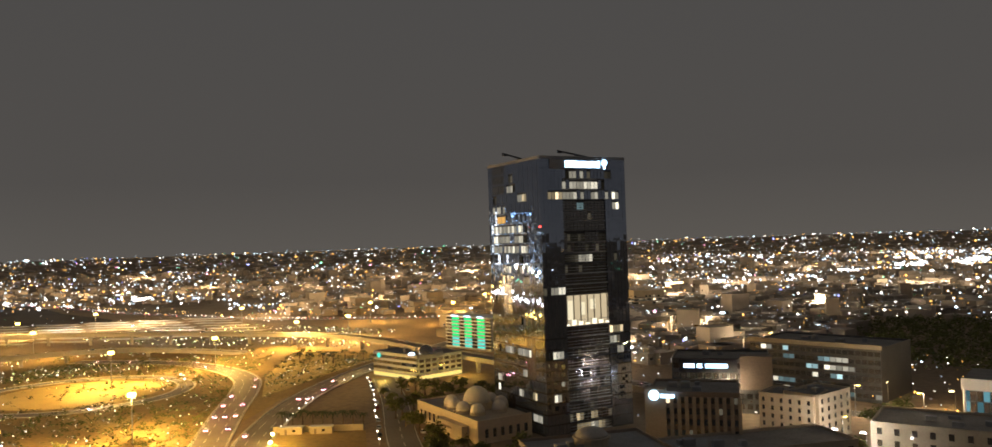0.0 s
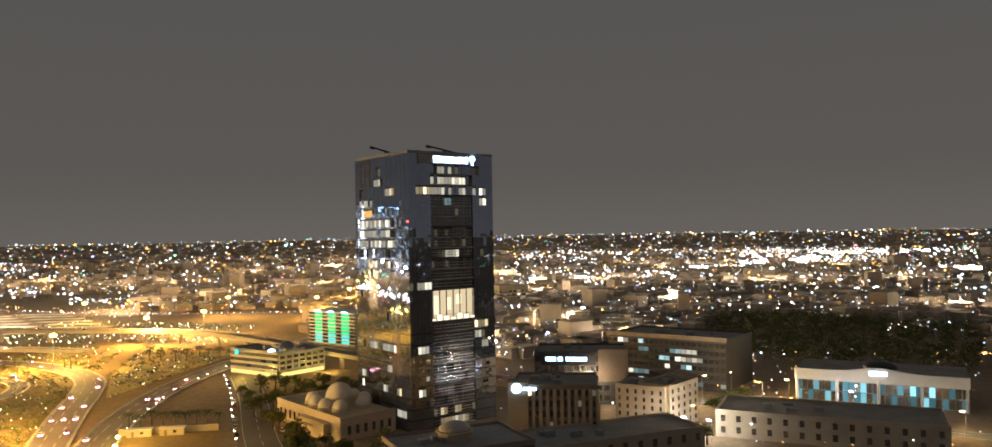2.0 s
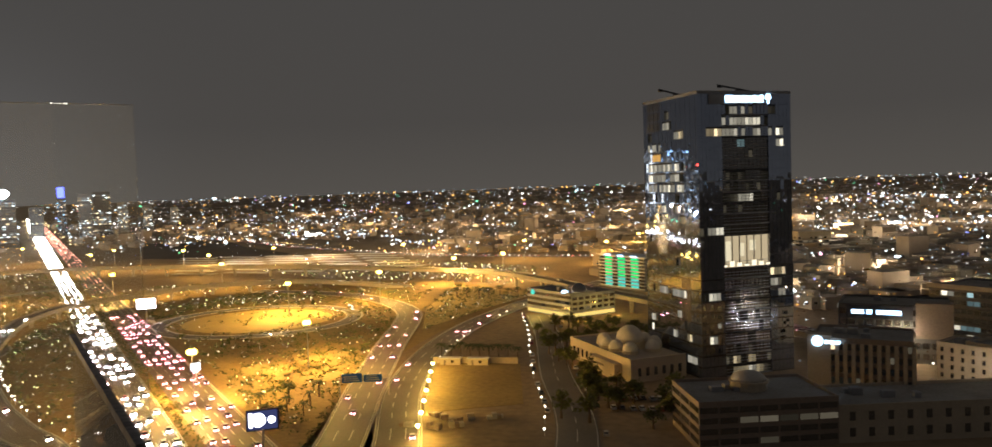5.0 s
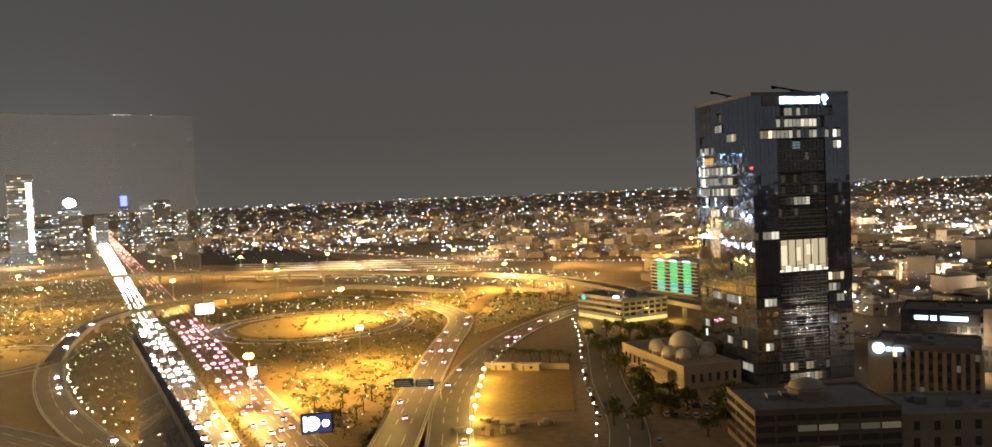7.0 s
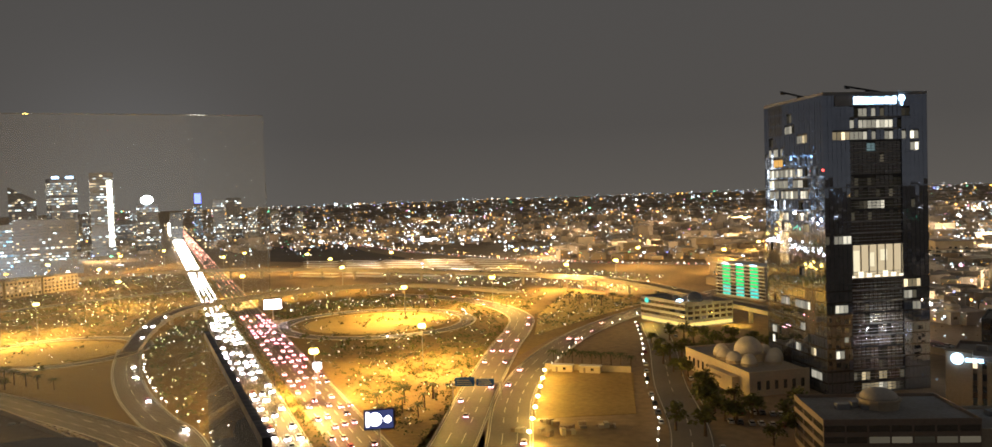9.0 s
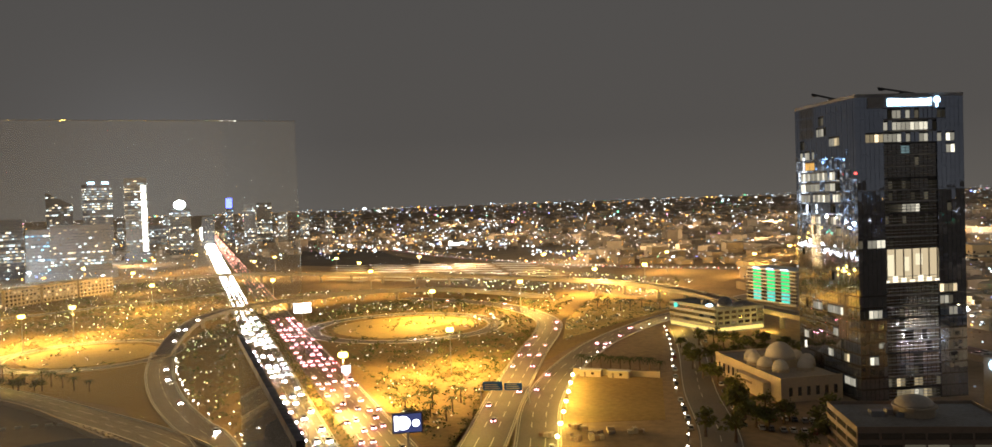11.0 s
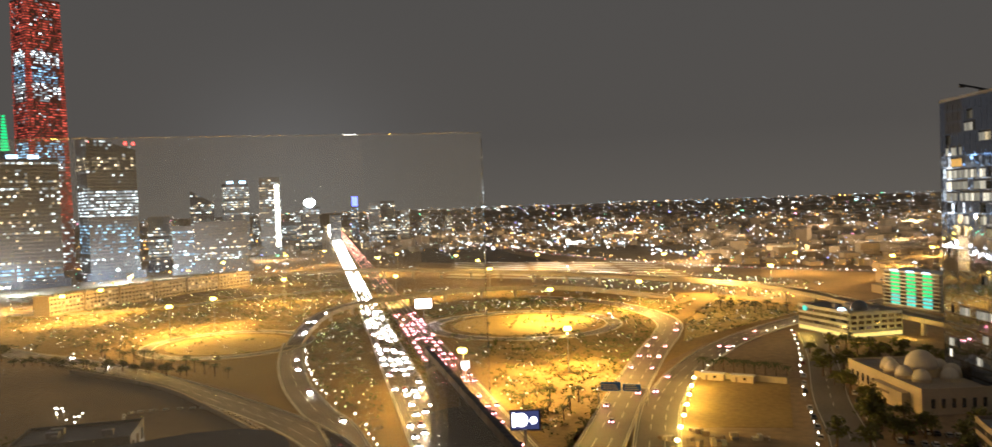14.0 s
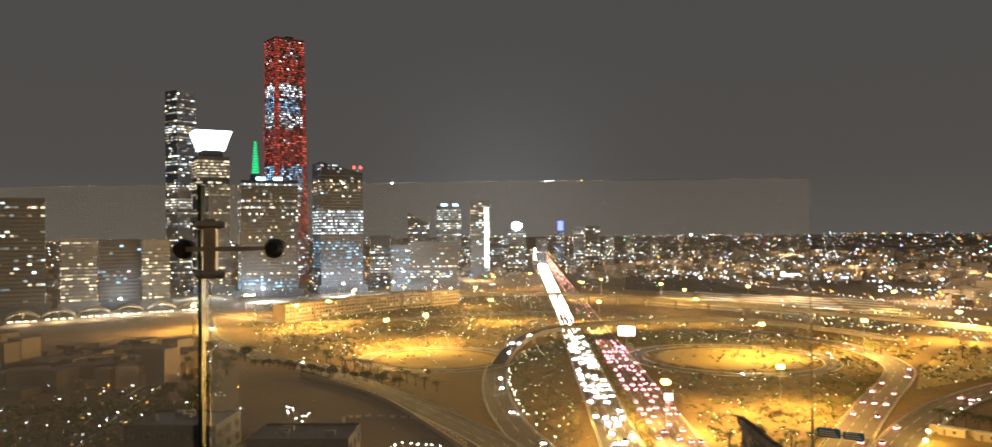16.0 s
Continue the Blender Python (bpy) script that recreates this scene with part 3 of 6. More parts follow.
count = 0
while count < 31000:
    a = nr.uniform(-60, 80) if count % 9 else nr.uniform(80, 300)
    el = 0.0075 + 0.165 * nr.uniform(0, 1) ** 1.45
    d = 70 / el
    if el < 0.026:
        d = 2100 + (0.026 - el) / 0.0185 * 2750
    if a < 0.5 and d < 450:
        continue
    x, y = bearing(a, d)
    s_, o_ = -0.645 * x + 0.764 * y, 0.764 * x + 0.645 * y
    if s_ > 0 and -14 < o_ + 0.037 * (s_ - 430) < 56 or inside(x, y, PARK):
        continue
    if d < 800 and 4 < a < 62 or d < 640 and -2 < a < 4 or d < 900 and a > 56 or d < 300:
        continue
    if 17 < a < 37 and 790 < d < 1180 and nr.rand() < 0.8:
        continue
    count += 1
    k = nr.choice(6, p=(0.34, 0.33, 0.26, 0.025, 0.025, 0.02))
    big = nr.rand() ** 6
    add_light(k, x, y, far_ground(d) + nr.uniform(4, 13), (0.13 + 0.00036 * d) * (0.50 + 2.3 * big), 1.0 + (nr.uniform(0.5, 2.2) if nr.rand() < 0.14 else 0))
# street-level lights of the nearer quarters
for a0, a1, d0, d1, num in ((-41, -8, 285, 560, 430), (62, 79, 300, 560, 340), (-24, -2, 420, 640, 120)):
    for _ in range(num):
        a, d = nr.uniform(a0, a1), math.sqrt(nr.uniform(d0 * d0, d1 * d1))
        x, y = bearing(a, d)
        if not inside(x, y, PARK):
            add_light(nr.choice((0, 0, 1, 1, 2)), x, y, nr.uniform(0.8, 6.5), nr.uniform(0.14, 0.42), nr.uniform(1, 1.6))
# bright shopping quarters
for a0, a1, d0, d1, num in ((-41, -11, 1000, 2600, 900), (-22, -12, 1120, 1300, 160), (-36, -27, 1700, 2500, 420), (18, 50, 1150, 2300, 420), (18, 34, 1150, 1400, 160)):
    made = 0
    while made < num:
        a, d = nr.uniform(a0, a1), math.sqrt(nr.uniform(d0 * d0, d1 * d1))
        x, y = bearing(a, d)
        s_, o_ = -0.645 * x + 0.764 * y, 0.764 * x + 0.645 * y
        made += 1
        if -14 < o_ + 0.037 * (s_ - 430) < 56:
            continue
        add_light(nr.choice((1, 1, 2, 2, 0)), x, y, far_ground(d) + nr.uniform(4, 12), (0.3 + 0.0005 * d) * nr.uniform(0.7, 1.7), nr.uniform(1, 1.8))
# dazzling shop and forecourt clusters
for x0, y0, x1, y1, num, r0 in ((195, 1095, 311, 1043, 130, 1.0), (353, 1104, 410, 1077, 70, 1.0), (615, 1347, 680, 1330, 90, 1.3), (854, 1527, 920, 1478, 150, 1.5), (935, 1520, 1020, 1440, 90, 1.4),
                                (360, 490, 402, 494, 26, 0.45), (378, 585, 402, 575, 22, 0.5), (412, 560, 440, 590, 24, 0.45), (-330, 980, -250, 930, 60, 0.9), (-165, 640, -133, 630, 24, 0.4), (-106, 578, -84, 565, 16, 0.4), (-190, 450, -170, 436, 16, 0.5), (-500, 700, -470, 690, 14, 0.5)):
    for _ in range(num):
        t_ = nr.uniform(0, 1)
        add_light(nr.choice((1, 1, 2, 2, 0)), x0 + (x1 - x0) * t_ + nr.uniform(-6, 6), y0 + (y1 - y0) * t_ + nr.uniform(-16, 16), nr.uniform(3, 9), r0 * nr.uniform(0.4, 1.2), nr.uniform(1, 2))
names = ("sodium_lights", "white_lights", "cool_lights", "green_lights", "blue_lights", "pink_lights")
cols = ((1, 0.50, 0.11), (1, 0.94, 0.88), (0.66, 0.84, 1), (0.2, 1, 0.5), (0.3, 0.35, 1), (1, 0.35, 0.6))
for k in range(6):
    v, f = lights[k]
    tagged(new(names[k], polys(names[k], v, f, emis(names[k], cols[k], (7.0, 9.5, 9.5, 7.0, 7.0, 7.0)[k], random_part=0.97))),
           "scattered " + names[k].replace("_", " ") + " of the distant streets and houses", "city lights", kind="stuff")


# ---- cars ----
CARPAINT = [mat("car_paint", c, 0.3, 0.2, scale=0.4, var=0.06, bump=0) for c in ((0.7, 0.7, 0.68), (0.06, 0.06, 0.07), (0.35, 0.35, 0.36), (0.4, 0.05, 0.04), (0.55, 0.5, 0.42))]
CARGLASS = mat("car_glass", (0.02, 0.022, 0.025), 0.08, 0.2, scale=1, var=0.1, bump=0)
TYRE = mat("tyre_rubber", (0.02, 0.02, 0.02), 0.9, scale=3, var=0.2)
LAMPOFF = mat("lamp_lens", (0.4, 0.38, 0.36), 0.2, 0.3, scale=3, var=0.1, bump=0)


def make_car(paint, lit_head, lit_tail, label):
    ob = thing("car", label, "car", group="cars")
    bm = bmesh.new()
    prof = ((-2.2, 0.35), (2.2, 0.35), (2.25, 0.75), (1.0, 0.95), (-2.15, 1.0))
    a = [bm.verts.new((-0.88, x, z)) for x, z in prof]
    b = [bm.verts.new((0.88, x, z)) for x, z in prof]
    bm.faces.new(a)
    bm.faces.new(b[::-1])
    for i in range(5):
        j = (i + 1) % 5
        bm.faces.new((a[j], a[i], b[i], b[j]))
    part("body", bm, paint, ob)
    part("cabin", box(bmesh.new(), -0.78, -1.7, 0.96, 0.78, 0.9, 1.42, 0.22), CARGLASS, ob, "dark car windows")
    part("roof", boxes((-0.6, -1.3, 1.42, 0.6, 0.55, 1.48)), paint, ob)
    wheel = None
    for x in (-0.8, 0.8):
        for y in (-1.35, 1.4):
            if wheel is None:
                bm = lathe([(0.33, -0.11), (0.33, 0.11)], 10)
                bmesh.ops.rotate(bm, verts=bm.verts, cent=(0, 0, 0), matrix=Matrix.Rotation(1.5708, 3, "Y"))
                wheel = mesh_of(bm, TYRE, "wheel")
            part("wheel", wheel, None, ob).location = (x, y, 0.33)
    for x in (-0.6, 0.6):
        part("headlight", boxes((x - 0.24, 2.18, 0.52, x + 0.24, 2.3, 0.76)), HEAD if lit_head else LAMPOFF, ob)
        part("tail_light", boxes((x - 0.18, -2.3, 0.66, x + 0.18, -2.18, 0.86)), TAIL if lit_tail else LAMPOFF, ob)
    return ob


def heading(d):
    return math.degrees(math.atan2(-d.x, d.y))


protos = {}


def put_car(kind, p, turn, z=0.14):
    i = rnd.choice((0, 0, 0, 1, 2, 2, 3, 4))
    key = (kind, i)
    words = ("white", "black", "grey", "red", "beige")[i]
    m = pose(p.x, p.y, p.z + z, 0, 0, turn)
    if key not in protos:
        label = words + {"on": " saloon car driving with bright headlights", "off": " saloon car queueing with red tail lights", "park": " saloon car parked with its lights off"}[kind]
        protos[key] = make_car(CARPAINT[i], kind == "on", kind == "off", label)
        protos[key].matrix_basis = m
    else:
        copy_thing(protos[key], m)


s = 205.0
while s < 590:
    for lane in range(4):
        if rnd.random() < 0.66:
            p = hw(s + rnd.uniform(-3, 3), 11 + lane * 3.6)
            put_car("on", p, heading(-HU) + rnd.uniform(-1, 1))
    s += 13.5
s = 200.0
while s < 560:
    for lane in range(5):
        if rnd.random() < 0.62:
            p = hw(s + rnd.uniform(-3, 3), 31 + lane * 3.5)
            put_car("off", p, heading(HU) + rnd.uniform(-1, 1))
    s += 13.0


def along(line, spacing, offsets, kind, flip=False, chance=0.6, lo=0, hi=1e9):
    run = total = 0.0
    sd = sides(line)
    for i in range(1, len(line)):
        step = (line[i] - line[i - 1]).length
        run += step
        total += step
        if run > spacing and lo < total < hi:
            run = 0.0
            for o in offsets:
                if rnd.random() < chance:
                    d = line[i] - line[i - 1]
                    put_car(kind, line[i] + sd[i] * o, heading(-d if flip else d))


along(line_a, 20, (-4.5, 0, 4.5), "off", chance=0.24, lo=60)
along(line_b, 20, (-4.5, 0, 4.5), "off", chance=0.22, lo=60)
along(line_l, 22, (-3, 3), "on", True, 0.38, 60)
along(line_big, 40, (-4.5, 0), "on", False, 0.2)
along(line_ring, 40, (0,), "on", False, 0.4)
along(line_f2, 26, (-2, 2), "on", True, 0.4, 20)
along(line_f1, 40, (-2.5, 2.5), "off", False, 0.4, 60)
along(line_s, 7, (-8.5, 8.5), "park", False, 0.55, 40)


# ---- the terrace where the camera stands ----
GLASS = bpy.data.materials.new("clear_glass")
GLASS.use_nodes = True
gn, gl = GLASS.node_tree.nodes, GLASS.node_tree.links
gn.remove(gn["Principled BSDF"])
clear, gloss, dust = gn.new("ShaderNodeBsdfTransparent"), gn.new("ShaderNodeBsdfGlossy"), gn.new("ShaderNodeBsdfTranslucent")
clear.inputs[0].default_value = (0.985, 0.995, 0.99, 1)
gloss.inputs["Roughness"].default_value = 0.02
dust.inputs[0].default_value = (0.9, 0.9, 0.9, 1)
m1, m2, lw = gn.new("ShaderNodeMixShader"), gn.new("ShaderNodeMixShader"), gn.new("ShaderNodeFresnel")
lw.inputs[0].default_value = 1.45
gl.new(lw.outputs[0], m1.inputs[0])
gl.new(clear.outputs[0], m1.inputs[1])
gl.new(gloss.outputs[0], m1.inputs[2])
m2.inputs[0].default_value = 0.04
gl.new(m1.outputs[0], m2.inputs[1])
gl.new(dust.outputs[0], m2.inputs[2])
gl.new(m2.outputs[0], gn["Material Output"].inputs[0])
PN = Vector((-0.682, 0.731, 0))
PT = Vector((0.731, 0.682, 0))
PO = Vector((-1.16, 1.63, 0))
frame_m = Matrix(((PT.x, PN.x, 0, PO.x), (PT.y, PN.y, 0, PO.y), (0, 0, 1, 74.4), (0, 0, 0, 1)))
screen = thing("glass_screen", "frameless clear glass wind screen with steel clamps", "glass screen", frame_m)
for x0, x1 in ((-1.30, 0.0), (-2.65, -1.34)):
    p = part("pane", boxes((x0, -0.006, 0.06, x1, 0.006, 1.81)), GLASS, screen)
    p.visible_shadow = False
for x in (-1.355, -1.155):
    for z in (1.67,):
        part("clamp", lathe([(0.014, -0.03), (0.022, -0.012), (0.022, 0.012), (0.014, 0.03)], 14), DARKSTEEL, screen).matrix_basis = pose(x, 0, z, 90, 0, 0)
part("clamp_arm", boxes((-1.355, -0.028, 1.665, -1.155, -0.016, 1.675)), STEEL, screen)
part("clamp_plate", boxes((-1.303, -0.03, 1.605, -1.275, -0.018, 1.735)), STEEL, screen, "polished steel bracket plate")
for z in (1.615, 1.722):
    part("clamp_pad", lathe([(0.006, -0.034), (0.009, -0.026), (0.009, 0.026), (0.006, 0.034)], 10), STEEL, screen).matrix_basis = pose(-1.289, -0.024, z, 0, 90, 0)
part("edge", boxes((-1.322, -0.012, 0.05, -1.314, 0.012, 1.81)), mat("green_glass_edge", (0.02, 0.05, 0.04), 0.2, scale=4, var=0.1, bump=0), screen, "dark green polished glass edge")
p = part("fin", boxes((-1.31, 0.02, 0.05, -1.25, 0.03, 1.81)), GLASS, screen)
p.visible_shadow = False
part("shoe", boxes((-2.7, -0.05, 0.0, 0.02, 0.05, 0.1)), DARKSTEEL, screen)
A, B = Vector((-1.28, 1.54, 0)), Vector((-0.62, 0.85, 0))
d = (B - A).normalized()
rail_m = Matrix(((d.x, -d.y, 0, A.x), (d.y, d.x, 0, A.y), (0, 0, 1, 74.4), (0, 0, 0, 1)))
rail = thing("balustrade", "glass balustrade with a black handrail", "balustrade", rail_m)
L = (B - A).length
p = part("pane", boxes((0.0, -0.005, 0.05, L, 0.005, 1.283)), GLASS, rail)
p.visible_shadow = False
part("handrail", boxes((0.0, -0.006, 1.283, L, 0.006, 1.298)), DARKSTEEL, rail, "black steel handrail")
part("shoe", boxes((0.0, -0.05, 0.0, L, 0.05, 0.1)), DARKSTEEL, rail)
bm = bmesh.new()
out = [(-4.2, -4), (4, -4), (4, 1.5), (1.5, 2.6), (-1.0, 3.0), (-3.5, 4.05), (-3.9, 4.1), (-4.4, 3.6), (-4.5, 2.9), (-4.4, 1.0)]
for z0, z1 in ((74.0, 74.4),):
    top = [bm.verts.new((x, y, z1)) for x, y in out]
    low = [bm.verts.new((x, y, z0)) for x, y in out]
    bm.faces.new(top)
    bm.faces.new(low[::-1])
    for i in range(len(out)):
        j = (i + 1) % len(out)
        bm.faces.new((top[i], low[i], low[j], top[j]))
single("floor", bm, SLATE, "dark grey paved terrace slab with a rounded corner", "floor", kind="structure")
bm = bmesh.new()
out = [(-0.25 + bearing(a, d)[0], bearing(a, d)[1]) for a, d in ((56.4, 5.2), (45.2, 5.2), (44.7, 5.6), (45.1, 5.85), (46.2, 6.06), (48.2, 6.2), (51.5, 6.24), (56.4, 6.16))]
top = [bm.verts.new((x, y, 74.402)) for x, y in out]
low = [bm.verts.new((x, y, 74.05)) for x, y in out]
bm.faces.new(top)
bm.faces.new(low[::-1])
for i in range(len(out)):
    j = (i + 1) % len(out)
    bm.faces.new((top[i], low[i], low[j], top[j]))
bmesh.ops.recalc_face_normals(bm, faces=bm.faces)
single("ledge", bm, BLACKFRAME, "black roof ledge with a rounded corner", "ledge", kind="structure")
single("wall_south", boxes((-4, -16, 0, 3.8, -0.9, 73.98), (-4.2, -16, 74.4, 4, -3.6, 78)), BEIGE, "plain stone shaft of the building behind", "wall", kind="structure")

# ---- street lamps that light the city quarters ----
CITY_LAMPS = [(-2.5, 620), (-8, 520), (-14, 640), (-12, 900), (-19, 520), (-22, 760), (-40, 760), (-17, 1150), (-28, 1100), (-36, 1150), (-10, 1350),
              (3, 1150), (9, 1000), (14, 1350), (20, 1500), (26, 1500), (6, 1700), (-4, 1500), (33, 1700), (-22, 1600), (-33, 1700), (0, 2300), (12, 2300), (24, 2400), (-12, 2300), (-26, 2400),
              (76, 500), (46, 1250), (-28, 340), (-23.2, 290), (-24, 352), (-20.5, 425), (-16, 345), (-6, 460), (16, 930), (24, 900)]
lamp_post = None
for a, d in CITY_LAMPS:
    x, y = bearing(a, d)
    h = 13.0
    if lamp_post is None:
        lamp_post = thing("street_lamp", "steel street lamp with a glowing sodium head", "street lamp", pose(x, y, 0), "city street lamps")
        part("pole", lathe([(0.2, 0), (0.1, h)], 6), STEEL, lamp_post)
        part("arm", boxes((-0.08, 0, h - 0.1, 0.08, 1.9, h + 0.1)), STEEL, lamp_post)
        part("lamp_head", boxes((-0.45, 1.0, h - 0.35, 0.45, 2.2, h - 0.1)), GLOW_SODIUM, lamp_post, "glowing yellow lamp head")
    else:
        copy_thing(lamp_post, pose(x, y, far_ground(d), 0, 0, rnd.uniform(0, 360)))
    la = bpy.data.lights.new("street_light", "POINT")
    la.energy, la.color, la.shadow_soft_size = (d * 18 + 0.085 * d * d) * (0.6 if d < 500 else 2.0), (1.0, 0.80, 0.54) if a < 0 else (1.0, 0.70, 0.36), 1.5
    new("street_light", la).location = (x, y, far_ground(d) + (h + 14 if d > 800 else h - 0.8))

# white and yellow street lamps of the lanes round the offices
for x, y, h, turn, white, watt in ((114.2, 270.5, 8, 20, 1, 9000), (121, 264.5, 8, 20, 1, 9000), (196, 265.6, 8, 200, 1, 9000), (194, 238, 9, 20, 1, 3500), (200, 300, 7, 0, 1, 5000),
                                   (168, 345, 9, 0, 0, 20000), (184, 322, 9, 90, 0, 16000), (212, 252, 9, 90, 0, 9000), (103, 262, 7, 10, 0, 5000)):
    ob = thing("street_lamp", "slim street lamp with a " + ("white" if white else "yellow") + " head beside a lane", "street lamp", pose(x, y, 0, 0, 0, turn), "lane lamps")
    part("pole", lathe([(0.14, 0), (0.08, h)], 6), STEEL, ob)
    part("arm", boxes((-0.06, 0, h - 0.08, 0.06, 1.5, h + 0.08)), STEEL, ob)
    part("lamp_head", boxes((-0.5, 0.8, h - 0.45, 0.5, 2.0, h - 0.08)), bpy.data.materials.get("lane_lamp_%d" % white) or emis("lane_lamp_%d" % white, ((1.0, 0.72, 0.34), (0.95, 0.97, 1.0))[white], (12, 26)[white]), ob, "glowing lamp head")
    la = bpy.data.lights.new("lane_light", "POINT")
    la.energy, la.color, la.shadow_soft_size = watt * 0.45, ((1.0, 0.68, 0.30), (0.95, 0.97, 1.0))[white], 0.4
    new("lane_light", la).matrix_world = pose(x, y, 0, 0, 0, turn) @ pose(0, 1.4, h - 0.9)

# ---- far traffic on the highway, too far to tell car from car ----
fv, ff, gv, gf = [], [], [], []
lights = {0: (fv, ff), 1: (gv, gf)}
s = 590.0
# light blobs swell with distance: glare of the far stream put into their size
while s < 3300:
    for lane in range(4):
        if rnd.random() < 0.8:
            p = hw(s + rnd.uniform(-4, 4), 11 + lane * 3.6)
            add_light(0, p.x, p.y, 0.9 + rnd.uniform(0, 0.8), 0.35 + s * 0.0005 + max(s - 700, 0) * 0.0036)
    for lane in range(5):
        if rnd.random() < 0.42:
            p = hw(s + rnd.uniform(-4, 4), 31 + lane * 3.5)
            add_light(1, p.x, p.y, 1.0, 0.3 + s * 0.0003 + max(s - 900, 0) * 0.0016)
    s += 11
tagged(new("far_headlights", polys("far_headlights", fv, ff, emis("far_headlights", (1, 0.95, 0.85), 60, True, 0.5))), "stream of white headlights far along the highway, swollen to stand in for glare", "traffic lights", kind="stuff")
tagged(new("far_tail_lights", polys("far_tail_lights", gv, gf, emis("far_tail_lights", (1, 0.42, 0.30), 9, False, 0.7))), "stream of red tail lights far along the highway, swollen to stand in for glare", "traffic lights", kind="stuff")


# lamp rows that follow the highway into the distance
lights = {0: ([], [])}
s = 900.0
while s < 3300:
    for o in (2, 50):
        p = hw(s + rnd.uniform(-15, 15), o + rnd.uniform(-5, 5))
        if rnd.random() < 0.75:
            add_light(0, p.x, p.y, rnd.uniform(7, 11), 0.4 + s * 0.0006)
    s += 50
tagged(new("highway_lamps", polys("highway_lamps", *lights[0], emis("highway_lamps", (1.0, 0.72, 0.36), 9, False, 0.8))), "rows of warm lamps along the far highway", "street lamps", kind="stuff")

# a busy road beyond the bare field
line_n = road("road", [(-860, 1340), (-720, 1215), (-612, 1125), (-500, 1020), (-400, 945), (-280, 870), (-150, 820), (0, 800)], 16, "far city road busy with lights", 4, kerb=False)
lights = {0: ([], []), 1: ([], []), 2: ([], [])}
for p, sd in zip(line_n, sides(line_n)):
    for o in (-5, -1.5, 2, 5.5, 11):
        if rnd.random() < 0.42:
            q = p + sd * (o + rnd.uniform(-1, 1))
            add_light(2 if o > 8 else 0 if o < 0 else 1, q.x, q.y, 6.5 if o > 8 else 0.9, rnd.uniform(0.35, 0.75))
for k, nm in enumerate(("road_headlights", "road_tail_lights", "road_lamps")):
    tagged(new(nm, polys(nm, *lights[k], emis(nm, ((1, 0.93, 0.82), (1, 0.25, 0.2), (1, 0.6, 0.2))[k], (16, 7, 12)[k], random_part=0.8))), "small lights strung along the far busy road", "traffic lights", kind="stuff")

